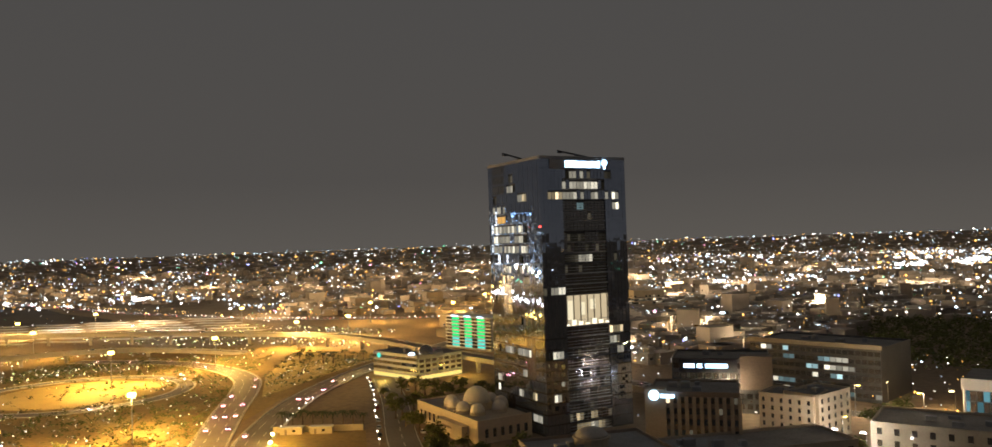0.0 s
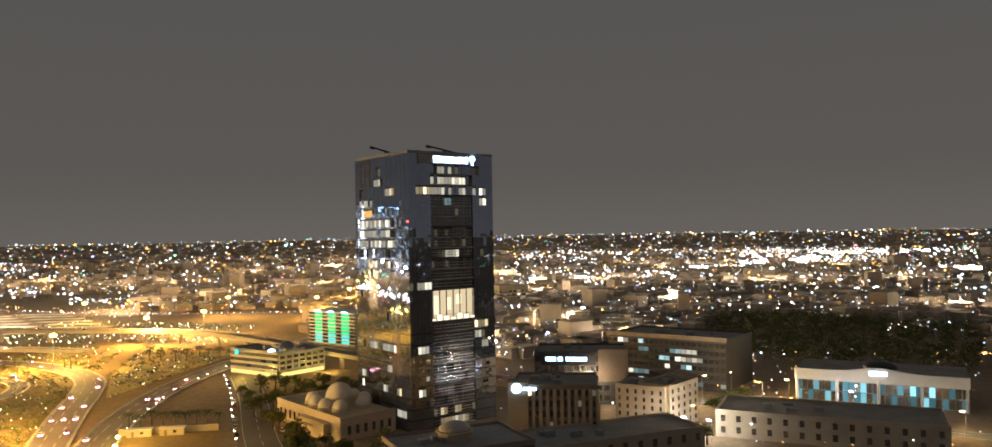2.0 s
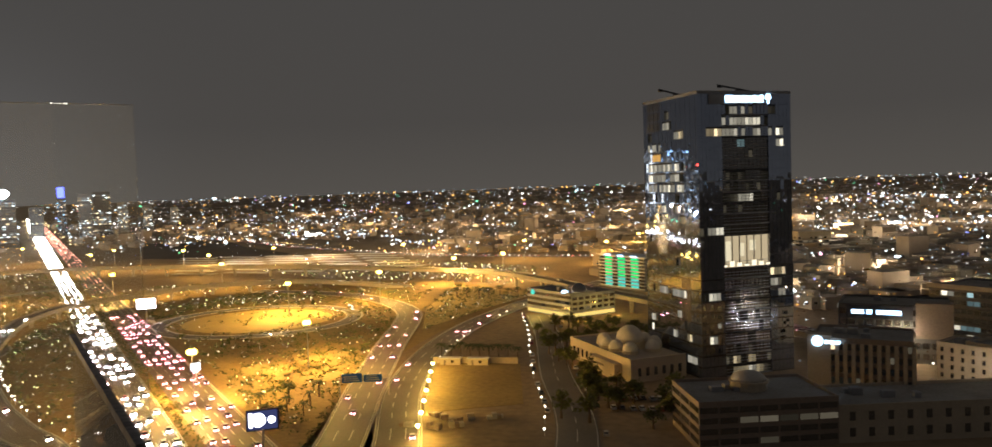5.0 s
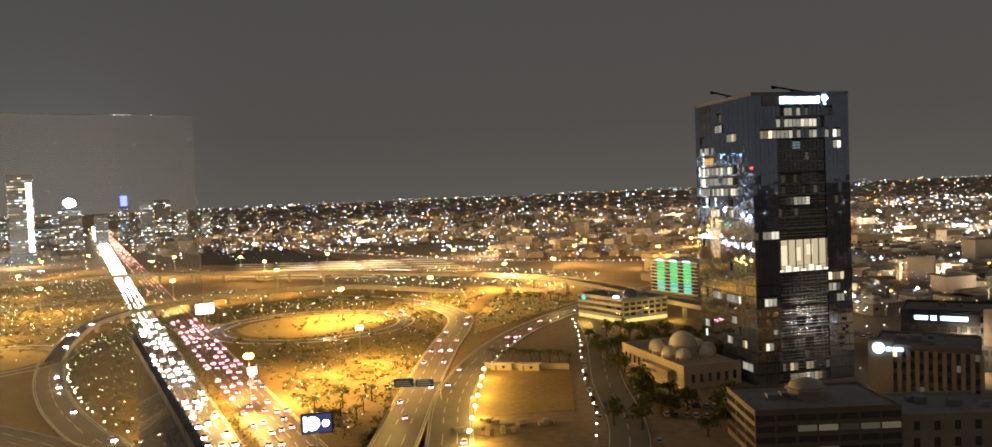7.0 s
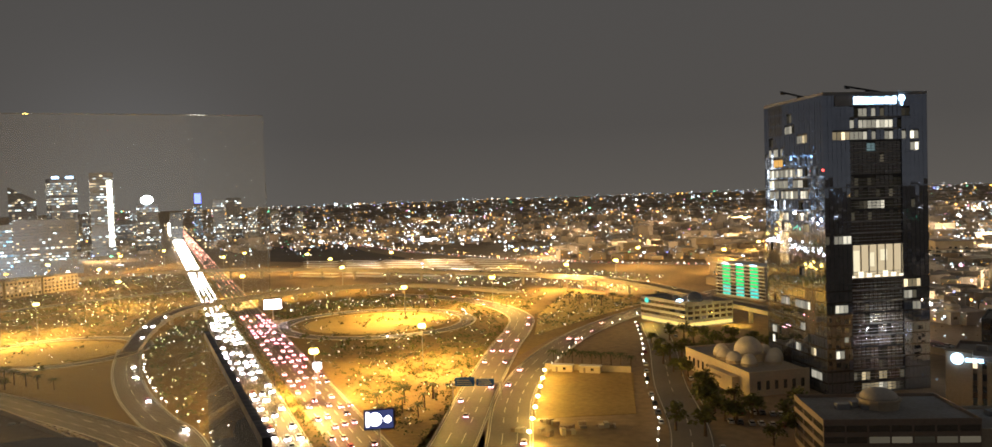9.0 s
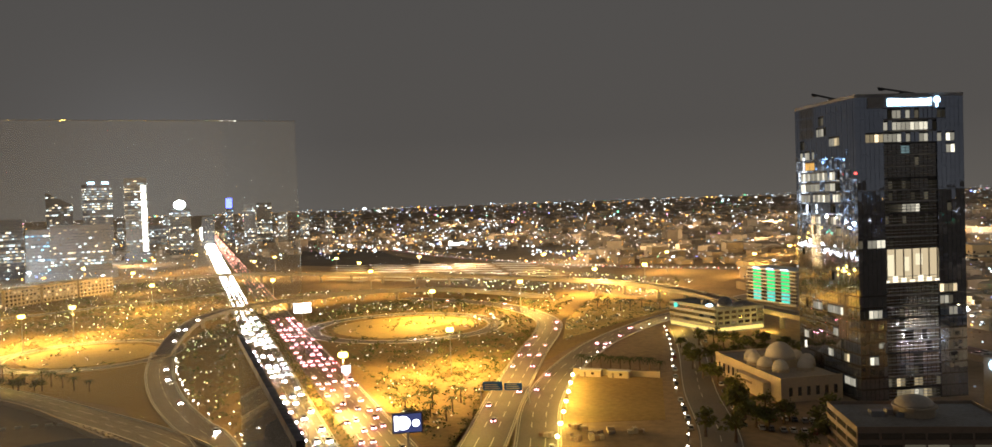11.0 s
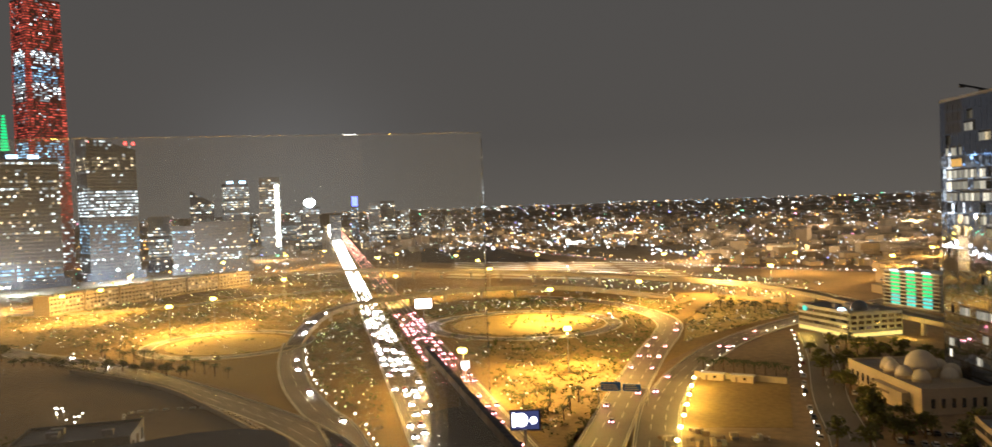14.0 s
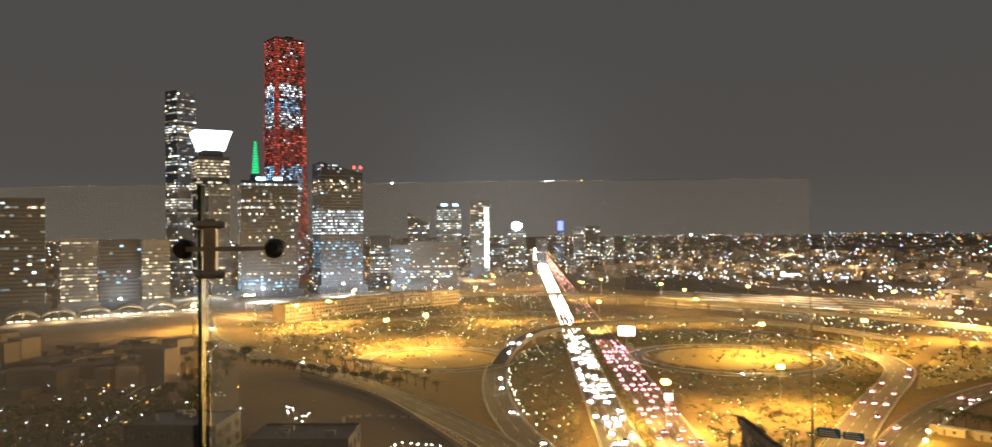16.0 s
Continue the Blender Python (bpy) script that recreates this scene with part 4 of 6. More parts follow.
# ---- the skyline of tall towers ----
def skytower(name, label, az0, az1, eltop, d, wall, storey=4.2, lit=0.3, mats=(FAR_WARM, FAR_WHITE), taper=0.0, seed=1, bands=(), turn=0.0, cut=0.0, cols=14):
    """A tower between two bearings, with its lit panes standing proud of the facade."""
    mid = (az0 + az1) / 2
    x, y = bearing(mid, d)
    w = 2 * d * math.tan(math.radians(abs(az0 - az1) / 2))
    h = 76 + d * math.tan(math.radians(eltop))
    ob = thing(name, label, "skyscraper", pose(x, y, 0, 0, 0, mid + turn))
    k = abs(math.cos(math.radians(turn))) + abs(math.sin(math.radians(turn)))
    w /= k
    bm = bmesh.new()
    box(bm, -w / 2, 0, 0, w / 2, w * 0.9, h, taper)
    if cut:
        for v in bm.verts:
            if v.co.z > 1 and v.co.x > 0:
                v.co.z -= cut
    part("body", bm, wall, ob)
    part("plinth", boxes((-w * 0.6, -3, 0, w * 0.6, w, 9)), wall, ob)
    r = random.Random(seed)
    n = max(int(h / storey), 2)
    groups = {m: bmesh.new() for m in mats}
    bands_bm = bmesh.new()
    for f in range(1, n):
        z = f * storey
        if z < h - cut - 1:
            kk = 1 - taper * z / h
            box(bands_bm, -w / 2 * kk - 0.25, w * 0.45 * (1 - kk) - 0.25, z - 0.55, w / 2 * kk + 0.25, w * 0.45 * (1 + kk) + 0.25, z - 0.1)
    tagged(part("floor_band", bands_bm, GREYCLAD if wall.name.startswith("dark") else DARKWALL, ob), kind="stuff")
    cw = w / cols
    for f in range(1, n):
        z = f * storey
        kk = 1 - taper * z / h
        row = r.random()
        for face in (0, 1, 2):
            for c in range(cols):
                p = lit * (2.5 if row > 0.62 else 0.4)
                m = mats[0] if r.random() < 0.5 else mats[-1]
                for z0, z1, bm_, pp in bands:
                    if z0 <= z / h < z1:
                        p, m = pp, FAR_WHITE if bm_ is FAR_RED and r.random() < 0.10 else bm_
                if mats[0] is FAR_RED and z / h > 0.2 and (c < 2 or c > cols - 3):
                    p, m = 0.85, FAR_RED
                if r.random() > p:
                    continue
                if m not in groups:
                    groups[m] = bmesh.new()
                a0, a1 = (-w / 2 + c * cw + cw * 0.05) * kk, (-w / 2 + (c + 1) * cw - cw * 0.05) * kk
                yc, half = w * 0.45, w * 0.45 * kk
                if cut and z > h - cut - storey and a1 > 0:
                    continue
                if face == 0:
                    box(groups[m], a0, yc - half - 0.3, z, a1, yc - half + 0.1, z + storey * 0.48)
                elif face == 1:
                    box(groups[m], -w / 2 * kk - 0.3, yc + a0 * 0.9, z, -w / 2 * kk + 0.1, yc + a1 * 0.9, z + storey * 0.48)
                else:
                    box(groups[m], w / 2 * kk - 0.1, yc + a0 * 0.9, z, w / 2 * kk + 0.3, yc + a1 * 0.9, z + storey * 0.48)
    for m, bm in groups.items():
        if len(bm.faces):
            tagged(part("window_light", bm, m, ob), kind="stuff")
        else:
            bm.free()
    part("parapet", boxes((-w / 2 * (1 - taper) - 0.2, w * 0.45 - w * 0.45 * (1 - taper) - 0.2, h - 0.5 - cut, w / 2 * (1 - taper) * (0.0 if cut else 1.0) + 0.2, w * 0.45 + w * 0.45 * (1 - taper) + 0.2, h + 1.2 - cut * 0.5)), wall, ob)
    return ob, w, h


DARKWALL = mat("dark_tower_wall", (0.07, 0.08, 0.10), 0.4, 0.3, scale=0.03, var=0.2, bump=0)
PALEWALL = mat("pale_tower_wall", (0.20, 0.21, 0.23), 0.7, scale=0.03, var=0.2, bump=0)
# the glow of the tower's red lighting is put into this wall colour
REDGLOWWALL = mat("red_glow_tinted_wall", (0.20, 0.07, 0.06), 0.5, scale=0.03, var=0.3, bump=0)
ob, w, h = skytower("supertall_tower", "very tall tapering tower lit red with white bands", 60.65, 57.35, 13.5, 1300, REDGLOWWALL, 3.8, 0.4, (FAR_RED,), 0.14, 5,
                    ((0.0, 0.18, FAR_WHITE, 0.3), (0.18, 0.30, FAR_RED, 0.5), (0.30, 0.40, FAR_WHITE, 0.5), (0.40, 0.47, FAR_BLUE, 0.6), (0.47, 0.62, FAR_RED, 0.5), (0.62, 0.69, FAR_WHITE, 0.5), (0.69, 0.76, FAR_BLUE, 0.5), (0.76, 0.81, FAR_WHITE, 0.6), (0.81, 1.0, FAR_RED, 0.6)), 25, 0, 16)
part("notch", boxes((-w * 0.13, -1.5 + w * 0.1, h * 0.80, w * 0.10, w * 0.16, h + 4)), BLACKFRAME, ob, "dark recess below the crown")
for sx in (-1, 1):
    part("edge_light", boxes((sx * w * 0.40 - 1.2, w * 0.06, h * 0.3, sx * w * 0.40 + 1.2, w * 0.09, h * 0.99)), FAR_RED, ob, "red edge lighting")
skytower("lattice_tower", "slim pale tower with a diagonal lattice of lights", 66.9, 64.9, 9.6, 1260, PALEWALL, 4.0, 0.35, (FAR_WARM, FAR_WHITE), 0.0, 9, (), 35, 0, 8)
ob, w, h = skytower("crown_tower", "beige lit tower carrying a glowing white crown", 65.5, 62.9, 5.3, 1100, PALEWALL, 4.0, 0.28, (FAR_WARM, FAR_WARM), 0.06, 11, ((0.84, 1.0, FAR_WARM, 0.95),), 10, 0, 12)
part("crown", box(bmesh.new(), -w * 0.36, w * 0.1, h + 10, w * 0.36, w * 0.8, h + 35, -0.5), emis("crown_light", (0.85, 0.95, 1.0), 5, True), ob, "glowing white flared crown")
part("crown_neck", boxes((-w * 0.3, w * 0.15, h, w * 0.3, w * 0.75, h + 10)), BLACKFRAME, ob)
ob, w, h = skytower("office_block", "broad dark office tower with scattered lit floors", 62.6, 58.4, 3.7, 1000, DARKWALL, 4.0, 0.30, (FAR_WHITE, FAR_WARM), 0.0, 13, ((0, 0.16, FAR_BLUE, 0.5),), 6, 0, 24)
for k in (-0.16, 0.14):
    part("floodlight", boxes((w * k - 5, -1, h + 1.2, w * k + 5, 3, h + 5)), GLOW_SIGN, ob, "white rooftop floodlight")
x, y = bearing(61.46, 1010)
ob = thing("spire", "thin spire outlined in green light", "tower", pose(x, y, 0, 0, 0, 61))
part("shaft", lathe([(9, 0), (8, 142), (6, 150)], 8), DARKWALL, ob)
for i in range(13):
    part("green_ring", lathe([(4.6 - i * 0.26, 148 + i * 3.3), (4.6 - i * 0.26, 150 + i * 3.3)], 8), GLOW_GREEN, ob)
ob, w, h = skytower("slant_roof_tower", "black glass tower with a sloping roof and white floors", 57.4, 53.75, 5.1, 1050, DARKWALL, 4.0, 0.14, (FAR_WHITE, FAR_WHITE), 0.0, 17,
                    ((0.44, 0.62, FAR_WHITE, 0.85), (0.18, 0.40, FAR_BLUE, 0.35), (0.76, 0.86, FAR_WARM, 0.4)), 14, 14, 18)
for k in (-0.45, 0.3, 0.46):
    part("warning_lamp", boxes((w * k - 1.2, 0, h - 8, w * k + 1.2, 2, h - 5)), GLOW_RED, ob, "red warning lamp")
skytower("round_corner_tower", "dark glass tower with few lit rooms", 77.6, 74.25, 2.35, 900, DARKWALL, 4.0, 0.10, (FAR_WHITE, FAR_WARM), 0.0, 19, (), 0, 0, 14)
skytower("hotel_tower", "beige tower with rows of warm windows", 73.4, 71.35, -0.2, 900, PALEWALL, 3.6, 0.8, (FAR_WARM, FAR_WARM), 0.0, 21, (), 0, 0, 9)
skytower("grey_slab", "grey slab tower with dim windows", 71.25, 68.75, -0.3, 915, DARKWALL, 3.8, 0.12, (FAR_BLUE, FAR_WHITE), 0.0, 23, (), 0, 0, 12)
skytower("hotel_tower", "beige tower with rows of warm windows", 68.65, 67.0, -0.35, 900, PALEWALL, 3.6, 0.65, (FAR_WARM, FAR_WARM), 0.0, 25, (), 0, 0, 9)
skytower("office_block", "mid-rise block with cool lit windows", 53.6, 52.2, -0.2, 1150, DARKWALL, 4.0, 0.4, (FAR_WHITE, FAR_WARM), 0.0, 27, (), 0, 0, 9)
skytower("office_block", "mid-rise block with blue-white floodlit side", 52.1, 50.8, -0.9, 1060, PALEWALL, 4.0, 0.5, (FAR_BLUE, FAR_WHITE), 0.0, 29, (), 0, 0, 8)
skytower("grid_block", "broad grey block with a grid of small windows", 50.75, 47.3, -0.7, 1060, PALEWALL, 3.4, 0.30, (FAR_WARM, FAR_WHITE), 0.0, 31, (), 0, 0, 22)
skytower("slant_roof_tower", "grey tower with a pointed sloping top", 50.9, 49.4, 1.5, 1500, DARKWALL, 4.2, 0.25, (FAR_WARM, FAR_WHITE), 0.0, 33, (), 0, 22, 9)
ob, w, h = skytower("office_block", "grey tower with white lights on its roof", 48.75, 46.95, 1.9, 1500, PALEWALL, 4.2, 0.4, (FAR_WARM, FAR_WHITE), 0.0, 35, (), 12, 0, 10)
for k in (-0.3, 0.25):
    part("floodlight", boxes((w * k - 5, -1, h + 1.2, w * k + 5, 3, h + 5)), GLOW_SIGN, ob, "white rooftop floodlight")
ob, w, h = skytower("led_tower", "slim tower with a bright white light strip", 46.4, 45.0, 2.25, 1400, PALEWALL, 4.2, 0.35, (FAR_WARM, FAR_WHITE), 0.0, 37, (), 0, 0, 7)
z = 14.0
while z < h - 10:
    part("led_panel", boxes((w * 0.22, -0.8, z, w * 0.44, -0.3, z + 10)), emis("led_strip", (1, 0.97, 0.85), 5), ob)
    z += 12
ob, w, h = skytower("office_block", "dark tower topped by a dazzling floodlight", 43.7, 42.4, 0.1, 1500, DARKWALL, 4.2, 0.4, (FAR_WHITE, FAR_WARM), 0.0, 39, (), 0, 0, 7)
part("floodlight", lathe([(2, h + 1), (9, h + 6), (9, h + 12), (3, h + 16)], 12, 0, 0), emis("dazzling_floodlight", (0.85, 0.95, 1), 60, True), ob, "dazzling white floodlight")
ob, w, h = skytower("led_tower", "far slim tower with a blue lit top", 40.15, 39.65, 0.1, 1900, DARKWALL, 4.2, 0.2, (FAR_WARM, FAR_BLUE), 0.0, 41, (), 0, 0, 5)
part("blue_top", boxes((-w * 0.4, -0.5, h, w * 0.4, w * 0.8, h + 22)), emis("blue_led", (0.12, 0.16, 1.0), 5), ob, "blue glowing top")
for i, (a0, a1, e) in enumerate(((38.95, 38.2, 0.25), (38.1, 37.1, 0.35), (36.7, 36.1, -0.35), (41.7, 40.9, -0.5), (45.0, 44.0, -0.9), (35.2, 34.6, -0.6), (46.9, 46.5, -0.5), (33.5, 33.0, -0.8), (44.1, 43.7, -0.3))):
    skytower("office_block", "distant grey block with a few lit windows", a0, a1, e, 1650 + 40 * i, DARKWALL if i % 2 else PALEWALL, 4.2, 0.35, (FAR_WARM, FAR_WHITE), 0.0, 50 + i, (), 0, 0, 7)
skytower("lattice_block", "mid-rise block wrapped in a warm lit lattice", -9.4, -12.2, -3.95, 790, BEIGE, 3.2, 0.75, (GLOW_DIM, FAR_WARM), 0.0, 61, ((0, 0.12, FAR_WARM, 0.9),), 20, 0, 14)


# added lamps at assumed spots, brightening the skyline's feet with cool light
for a, d, k in ((61, 930, 1), (55.5, 985, 1), (52, 1000, 0.8), (65, 1010, 0.8), (70, 850, 0.35), (48, 1330, 1)):
    x, y = bearing(a, d)
    ob = thing("plaza_floodlight", "added lamp post with a cool white head that brightens the skyline", "street lamp", pose(x, y, 0), "plaza floodlights")
    part("pole", lathe([(0.25, 0), (0.15, 15)], 6), STEEL, ob)
    part("lamp_head", lathe([(1.6, 14.4), (2.2, 15.2), (1.0, 16.2)], 8), emis("cool_fill_glow", (0.8, 0.93, 1.0), 8), ob)
    la = bpy.data.lights.new("plaza_light", "POINT")
    la.energy, la.color, la.shadow_soft_size = 260000 * k, (0.72, 0.88, 1.0), 1.5
    new("plaza_light", la).location = (x, y, 13.8)


# row of lit tent roofs before the skyline
for i in range(6):
    x, y = bearing(75.5 - 2.0 * i, 800 + 8 * i)
    ob = thing("tent_roof", "pale arched tent roof with lights beneath it", "canopy", pose(x, y, 0, 0, 0, 74 - 2.0 * i), "tent roofs")
    v, f = [], []
    for k in range(13):
        q = k / 12
        z = 6 + 6 * math.sin(math.pi * q) ** 0.8
        v.extend([(-13 + 26 * q, 0, z * 0.8), (-13 + 26 * q, 7, z), (-13 + 26 * q, 14, z * 0.8), (-13 + 26 * q, 14, z * 0.8 - 0.3), (-13 + 26 * q, 7, z - 0.3), (-13 + 26 * q, 0, z * 0.8 - 0.3)])
    for k in range(12):
        for m in range(6):
            j = (m + 1) % 6
            f.append((k * 6 + m, k * 6 + j, k * 6 + 6 + j, k * 6 + 6 + m))
    part("canopy", polys("canopy", v, f, PITCH), None, ob)
    for xx in (-12.5, 0, 12.5):
        part("post", lathe([(0.25, 0), (0.2, 9.0 if xx == 0 else 4.6)], 6), STEEL, ob).location = (xx, 7, 0)
    for xx in (-9, -3, 3, 9):
        part("lamp", boxes((xx - 1.6, -0.5, 2.2, xx + 1.6, 0.2, 2.9)), bpy.data.materials.get("tent_lamp") or emis("tent_lamp", (1, 0.9, 0.7), 7), ob)
    la = bpy.data.lights.new("tent_light", "POINT")
    la.energy, la.color, la.shadow_soft_size = 16000, (1, 0.82, 0.55), 1.0
    new("tent_light", la).matrix_world = pose(x, y, 0, 0, 0, 74 - 2.0 * i) @ pose(0, -5, 6)


# ---- nearer houses, one by one ----
HOUSEWALL = [mat("house_wall", q, 0.9, scale=0.15, var=0.2) for q in ((0.40, 0.33, 0.25), (0.30, 0.25, 0.20), (0.48, 0.42, 0.34))]
hr = random.Random(5)
for x, y, w, dp, h, turn in near_houses:
    ob = thing("house", "flat-roofed rendered house in the dark city", "house", pose(x, y, 0, 0, 0, math.degrees(turn)), "city houses")
    m = hr.choice(HOUSEWALL)
    part("wall", boxes((-w / 2, -dp / 2, -0.3, w / 2, dp / 2, h)), m, ob)
    part("roof", boxes((-w / 2 - 0.15, -dp / 2 - 0.15, h, w / 2 + 0.15, dp / 2 + 0.15, h + 0.7), (-w / 6, -dp / 5, h + 0.7, w / 6, dp / 5, h + 3)), m, ob)
    for k in range(3):
        x0 = -w / 2 + w * (0.1 + 0.3 * k)
        part("window", boxes((x0, -dp / 2 - 0.06, h * 0.45, x0 + w * 0.16, -dp / 2 + 0.02, h * 0.45 + 1.6)), hr.choice((DARKGLASS, DARKGLASS, DARKGLASS, GLOW_WARM, GLOW_WHITE)), ob)
    side = boxes((-w / 2 - 0.06, -dp * 0.3, h * 0.45, -w / 2 + 0.02, -dp * 0.1, h * 0.45 + 1.6))
    part("window", side, hr.choice((DARKGLASS, DARKGLASS, GLOW_WARM)), ob)


# ---- nearer buildings ----
def block(name, label, P, Q, depth, h, wall, floors, cols, lit, pattern=0.3, win=0.6, roof_label="", seed=1, sides_on=True, category="building", base=0.8, roof=ROOF):
    """A storeyed building whose front runs from P to Q (left to right), each window a part."""
    P, Q = Vector((*P, 0)), Vector((*Q, 0))
    u = (Q - P).normalized()
    n = Vector((-u.y, u.x, 0))
    w = (Q - P).length
    m = Matrix(((u.x, n.x, 0, P.x), (u.y, n.y, 0, P.y), (0, 0, 1, 0), (0, 0, 0, 1)))
    ob = thing(name, label, category, m)
    part("wall", boxes((0, 0, -0.3, w, depth, h)), wall, ob)
    part("roof", boxes((0.4, 0.4, h, w - 0.4, depth - 0.4, h + 0.12)), roof, ob)
    for a in ((-0.05, -0.05, h, w + 0.05, 0.3, h + 1.0), (-0.05, depth - 0.3, h, w + 0.05, depth + 0.05, h + 1.0), (-0.05, 0.3, h, 0.3, depth - 0.3, h + 1.0), (w - 0.3, 0.3, h, w + 0.05, depth - 0.3, h + 1.0)):
        part("parapet", boxes(a), wall, ob)
    r = random.Random(seed)
    fh = (h - base) / floors
    cw = w / cols
    shared = {}

    def pane(kind, m_, ww, hh):
        key = (kind, m_.name, round(ww, 2))
        if key not in shared:
            b = boxes((0, -0.07, 0, ww, 0.05, hh)) if kind == "f" else boxes((-0.07, 0, 0, 0.05, ww, hh))
            shared[key] = mesh_of(b, m_, "window")
        return shared[key]

    for f in range(floors):
        z = base + f * fh + fh * 0.22
        m_ = DARKGLASS
        for c in range(cols):
            if r.random() < 0.42:
                m_ = r.choice(lit) if r.random() < pattern else DARKGLASS
            o = part("window", pane("f", m_, cw * win, fh * 0.55), None, ob)
            o.location = (c * cw + cw * (1 - win) / 2, 0, z)
        if sides_on:
            nc = max(int(depth / cw * 0.8), 2)
            dw = depth / nc
            for c in range(nc):
                m_ = r.choice(lit) if r.random() < pattern else DARKGLASS
                for xx in (0, w + 0.02):
                    if (xx == 0) == (P.x + Q.x > 0):
                        o = part("window", pane("s", m_, dw * win, fh * 0.55), None, ob)
                        o.location = (xx, c * dw + dw * (1 - win) / 2, z)
    for i in range(4):
        x0, y0 = r.uniform(0.15, 0.75) * w, r.uniform(0.2, 0.7) * depth
        part("roof_unit", boxes((x0, y0, h + 0.12, x0 + r.uniform(1.5, 4), y0 + r.uniform(1.5, 3), h + r.uniform(1.2, 2.4))), GREYCLAD, ob)
    return ob, w


# office building with two wings beside the slip road
ob, w = block("corner_office", "cream office building with lit ground floor arcade", (-74, 464), (-46, 438), 20, 13, GREYCLAD, 3, 9, (GLOW_WARM, GLOW_DIM), 0.10, 0.96, seed=3, base=3.5)
part("ground_glow", boxes((0.5, -0.12, 0.4, w - 0.5, -0.02, 2.4)), emis("shop_light", (1.0, 0.74, 0.22), 1.1, True), ob, "bright yellow shop fronts")
part("disc_sign", lathe([(1.5, 0), (1.5, 0.5)], 16, 6, 12), GLOW_TEAL, ob, "cyan round sign").matrix_basis = pose(0, -0.4, 0, 90, 0, 0) @ pose(0, 0, 0)
part("round_sign", dome(1.9, 1.2, 0, 14), GLOW_SIGN, ob, "glowing white round sign").location = (w - 5, 0.6, 14)
part("glass_drum", dome(4.5, 5.0, 14.0, 16, w - 1, 8), DARKGLASS, ob, "dark glass dome on the corner")
ob, w = block("corner_office", "grey stone office wing with balconies", (-45, 438), (-22, 458), 18, 12, GREYCLAD, 3, 7, (GLOW_WARM, GLOW_DIM), 0.12, 0.7, seed=4, base=3.5)
part("ground_glow", boxes((0.5, -0.12, 0.4, w - 0.5, -0.02, 2.4)), bpy.data.materials["shop_light"], ob, "bright yellow shop fronts")
for x, y in ((-66, 440), (-40, 428), (-20, 446)):
    la = bpy.data.lights.new("shop_spill", "POINT")
    la.energy, la.color, la.shadow_soft_size = 4500, (1, 0.66, 0.14), 1.0
    new("shop_spill", la).location = (x, y, 4)

# building striped with green light
P, Q = Vector((-38, 574, 0)), Vector((-6, 540, 0))
u = (Q - P).normalized()
n = Vector((-u.y, u.x, 0))
w = (Q - P).length
ob = thing("green_lit_building", "white slab office building striped with green light bands", "building", Matrix(((u.x, n.x, 0, P.x), (u.y, n.y, 0, P.y), (0, 0, 1, 0), (0, 0, 0, 1))))
part("wall", boxes((0, 0.6, 0, w, 18, 22.4)), GREYCLAD, ob)
part("roof", boxes((-0.2, 0.4, 22.4, w + 0.2, 18.2, 23.2)), WHITECLAD, ob)
for f in range(9):
    z = 1.2 + f * 2.35
    part("slab_edge", boxes((-0.5, -0.4, z, w + 0.5, 0.6, z + 0.5)), WHITECLAD, ob)
    for c in range(3):
        x0 = w * (0.14 + 0.29 * c)
        part("light_bar", boxes((x0, -0.1, z + 0.7, x0 + w * 0.15, 0.55, z + 1.9)), GLOW_GREEN if f > 2 else GLOW_TEAL, ob)
    for c in range(4):
        x0 = w * (0.01 + 0.29 * c)
        part("window", boxes((x0, 0.3, z + 0.6, x0 + w * 0.11, 0.62, z + 2.3)), DARKGLASS, ob)
for c in range(3):
    part("roof_light", boxes((w * (0.14 + 0.29 * c), -0.3, 23.1, w * (0.26 + 0.29 * c), 0.3, 23.6)), GLOW_SIGN, ob)

# mosque with a cluster of domes
P, Q = Vector((-36, 341, 0)), Vector((-9, 296, 0))
u = (Q - P).normalized()
n = Vector((-u.y, u.x, 0))
w = (Q - P).length
ob = thing("mosque", "pale stone prayer hall with white plaster domes", "mosque", Matrix(((u.x, n.x, 0, P.x), (u.y, n.y, 0, P.y), (0, 0, 1, 0), (0, 0, 0, 1))))
part("wall", boxes((0, 0, -0.3, w, 24, 8)), CREAM, ob)
part("roof", boxes((0.3, 0.3, 8, w - 0.3, 23.7, 8.2)), BEIGE, ob)
part("porch", boxes((w * 0.45, -3, 0, w * 0.86, 0, 6)), CREAM, ob)
part("inscription", boxes((w * 0.56, -3.1, 3.6, w * 0.7, -3.02, 4.4)), BROWNSTONE, ob, "dark lettering bars on the porch")
for a in ((0, -0.1, 8, w, 0.4, 8.9), (w - 0.4, 0.4, 8, w + 0.05, 24, 8.9), (0, 0.4, 8, 0.4, 24, 8.9)):
    part("parapet", boxes(a), CREAM, ob)
part("drum", lathe([(6.2, 8.2), (6.0, 11)], 20, w * 0.55, 13), CREAM, ob)
part("dome", dome(5.6, 6.2, 11, 24, w * 0.55, 13), DOMEW, ob, "large white dome", True)
for dx, dy in ((-11, 6), (-4, 3.6), (4, 3.6), (11, 6), (-11, 16), (11, 16), (-4, 21), (4, 21)):
    part("drum", lathe([(3.2, 8.2), (3.1, 9.4)], 16, w * 0.55 + dx, dy + 1), CREAM, ob)
    part("dome", dome(3.0, 3.4, 9.4, 16, w * 0.55 + dx, dy + 1), DOMEW, ob, "small white dome", True)
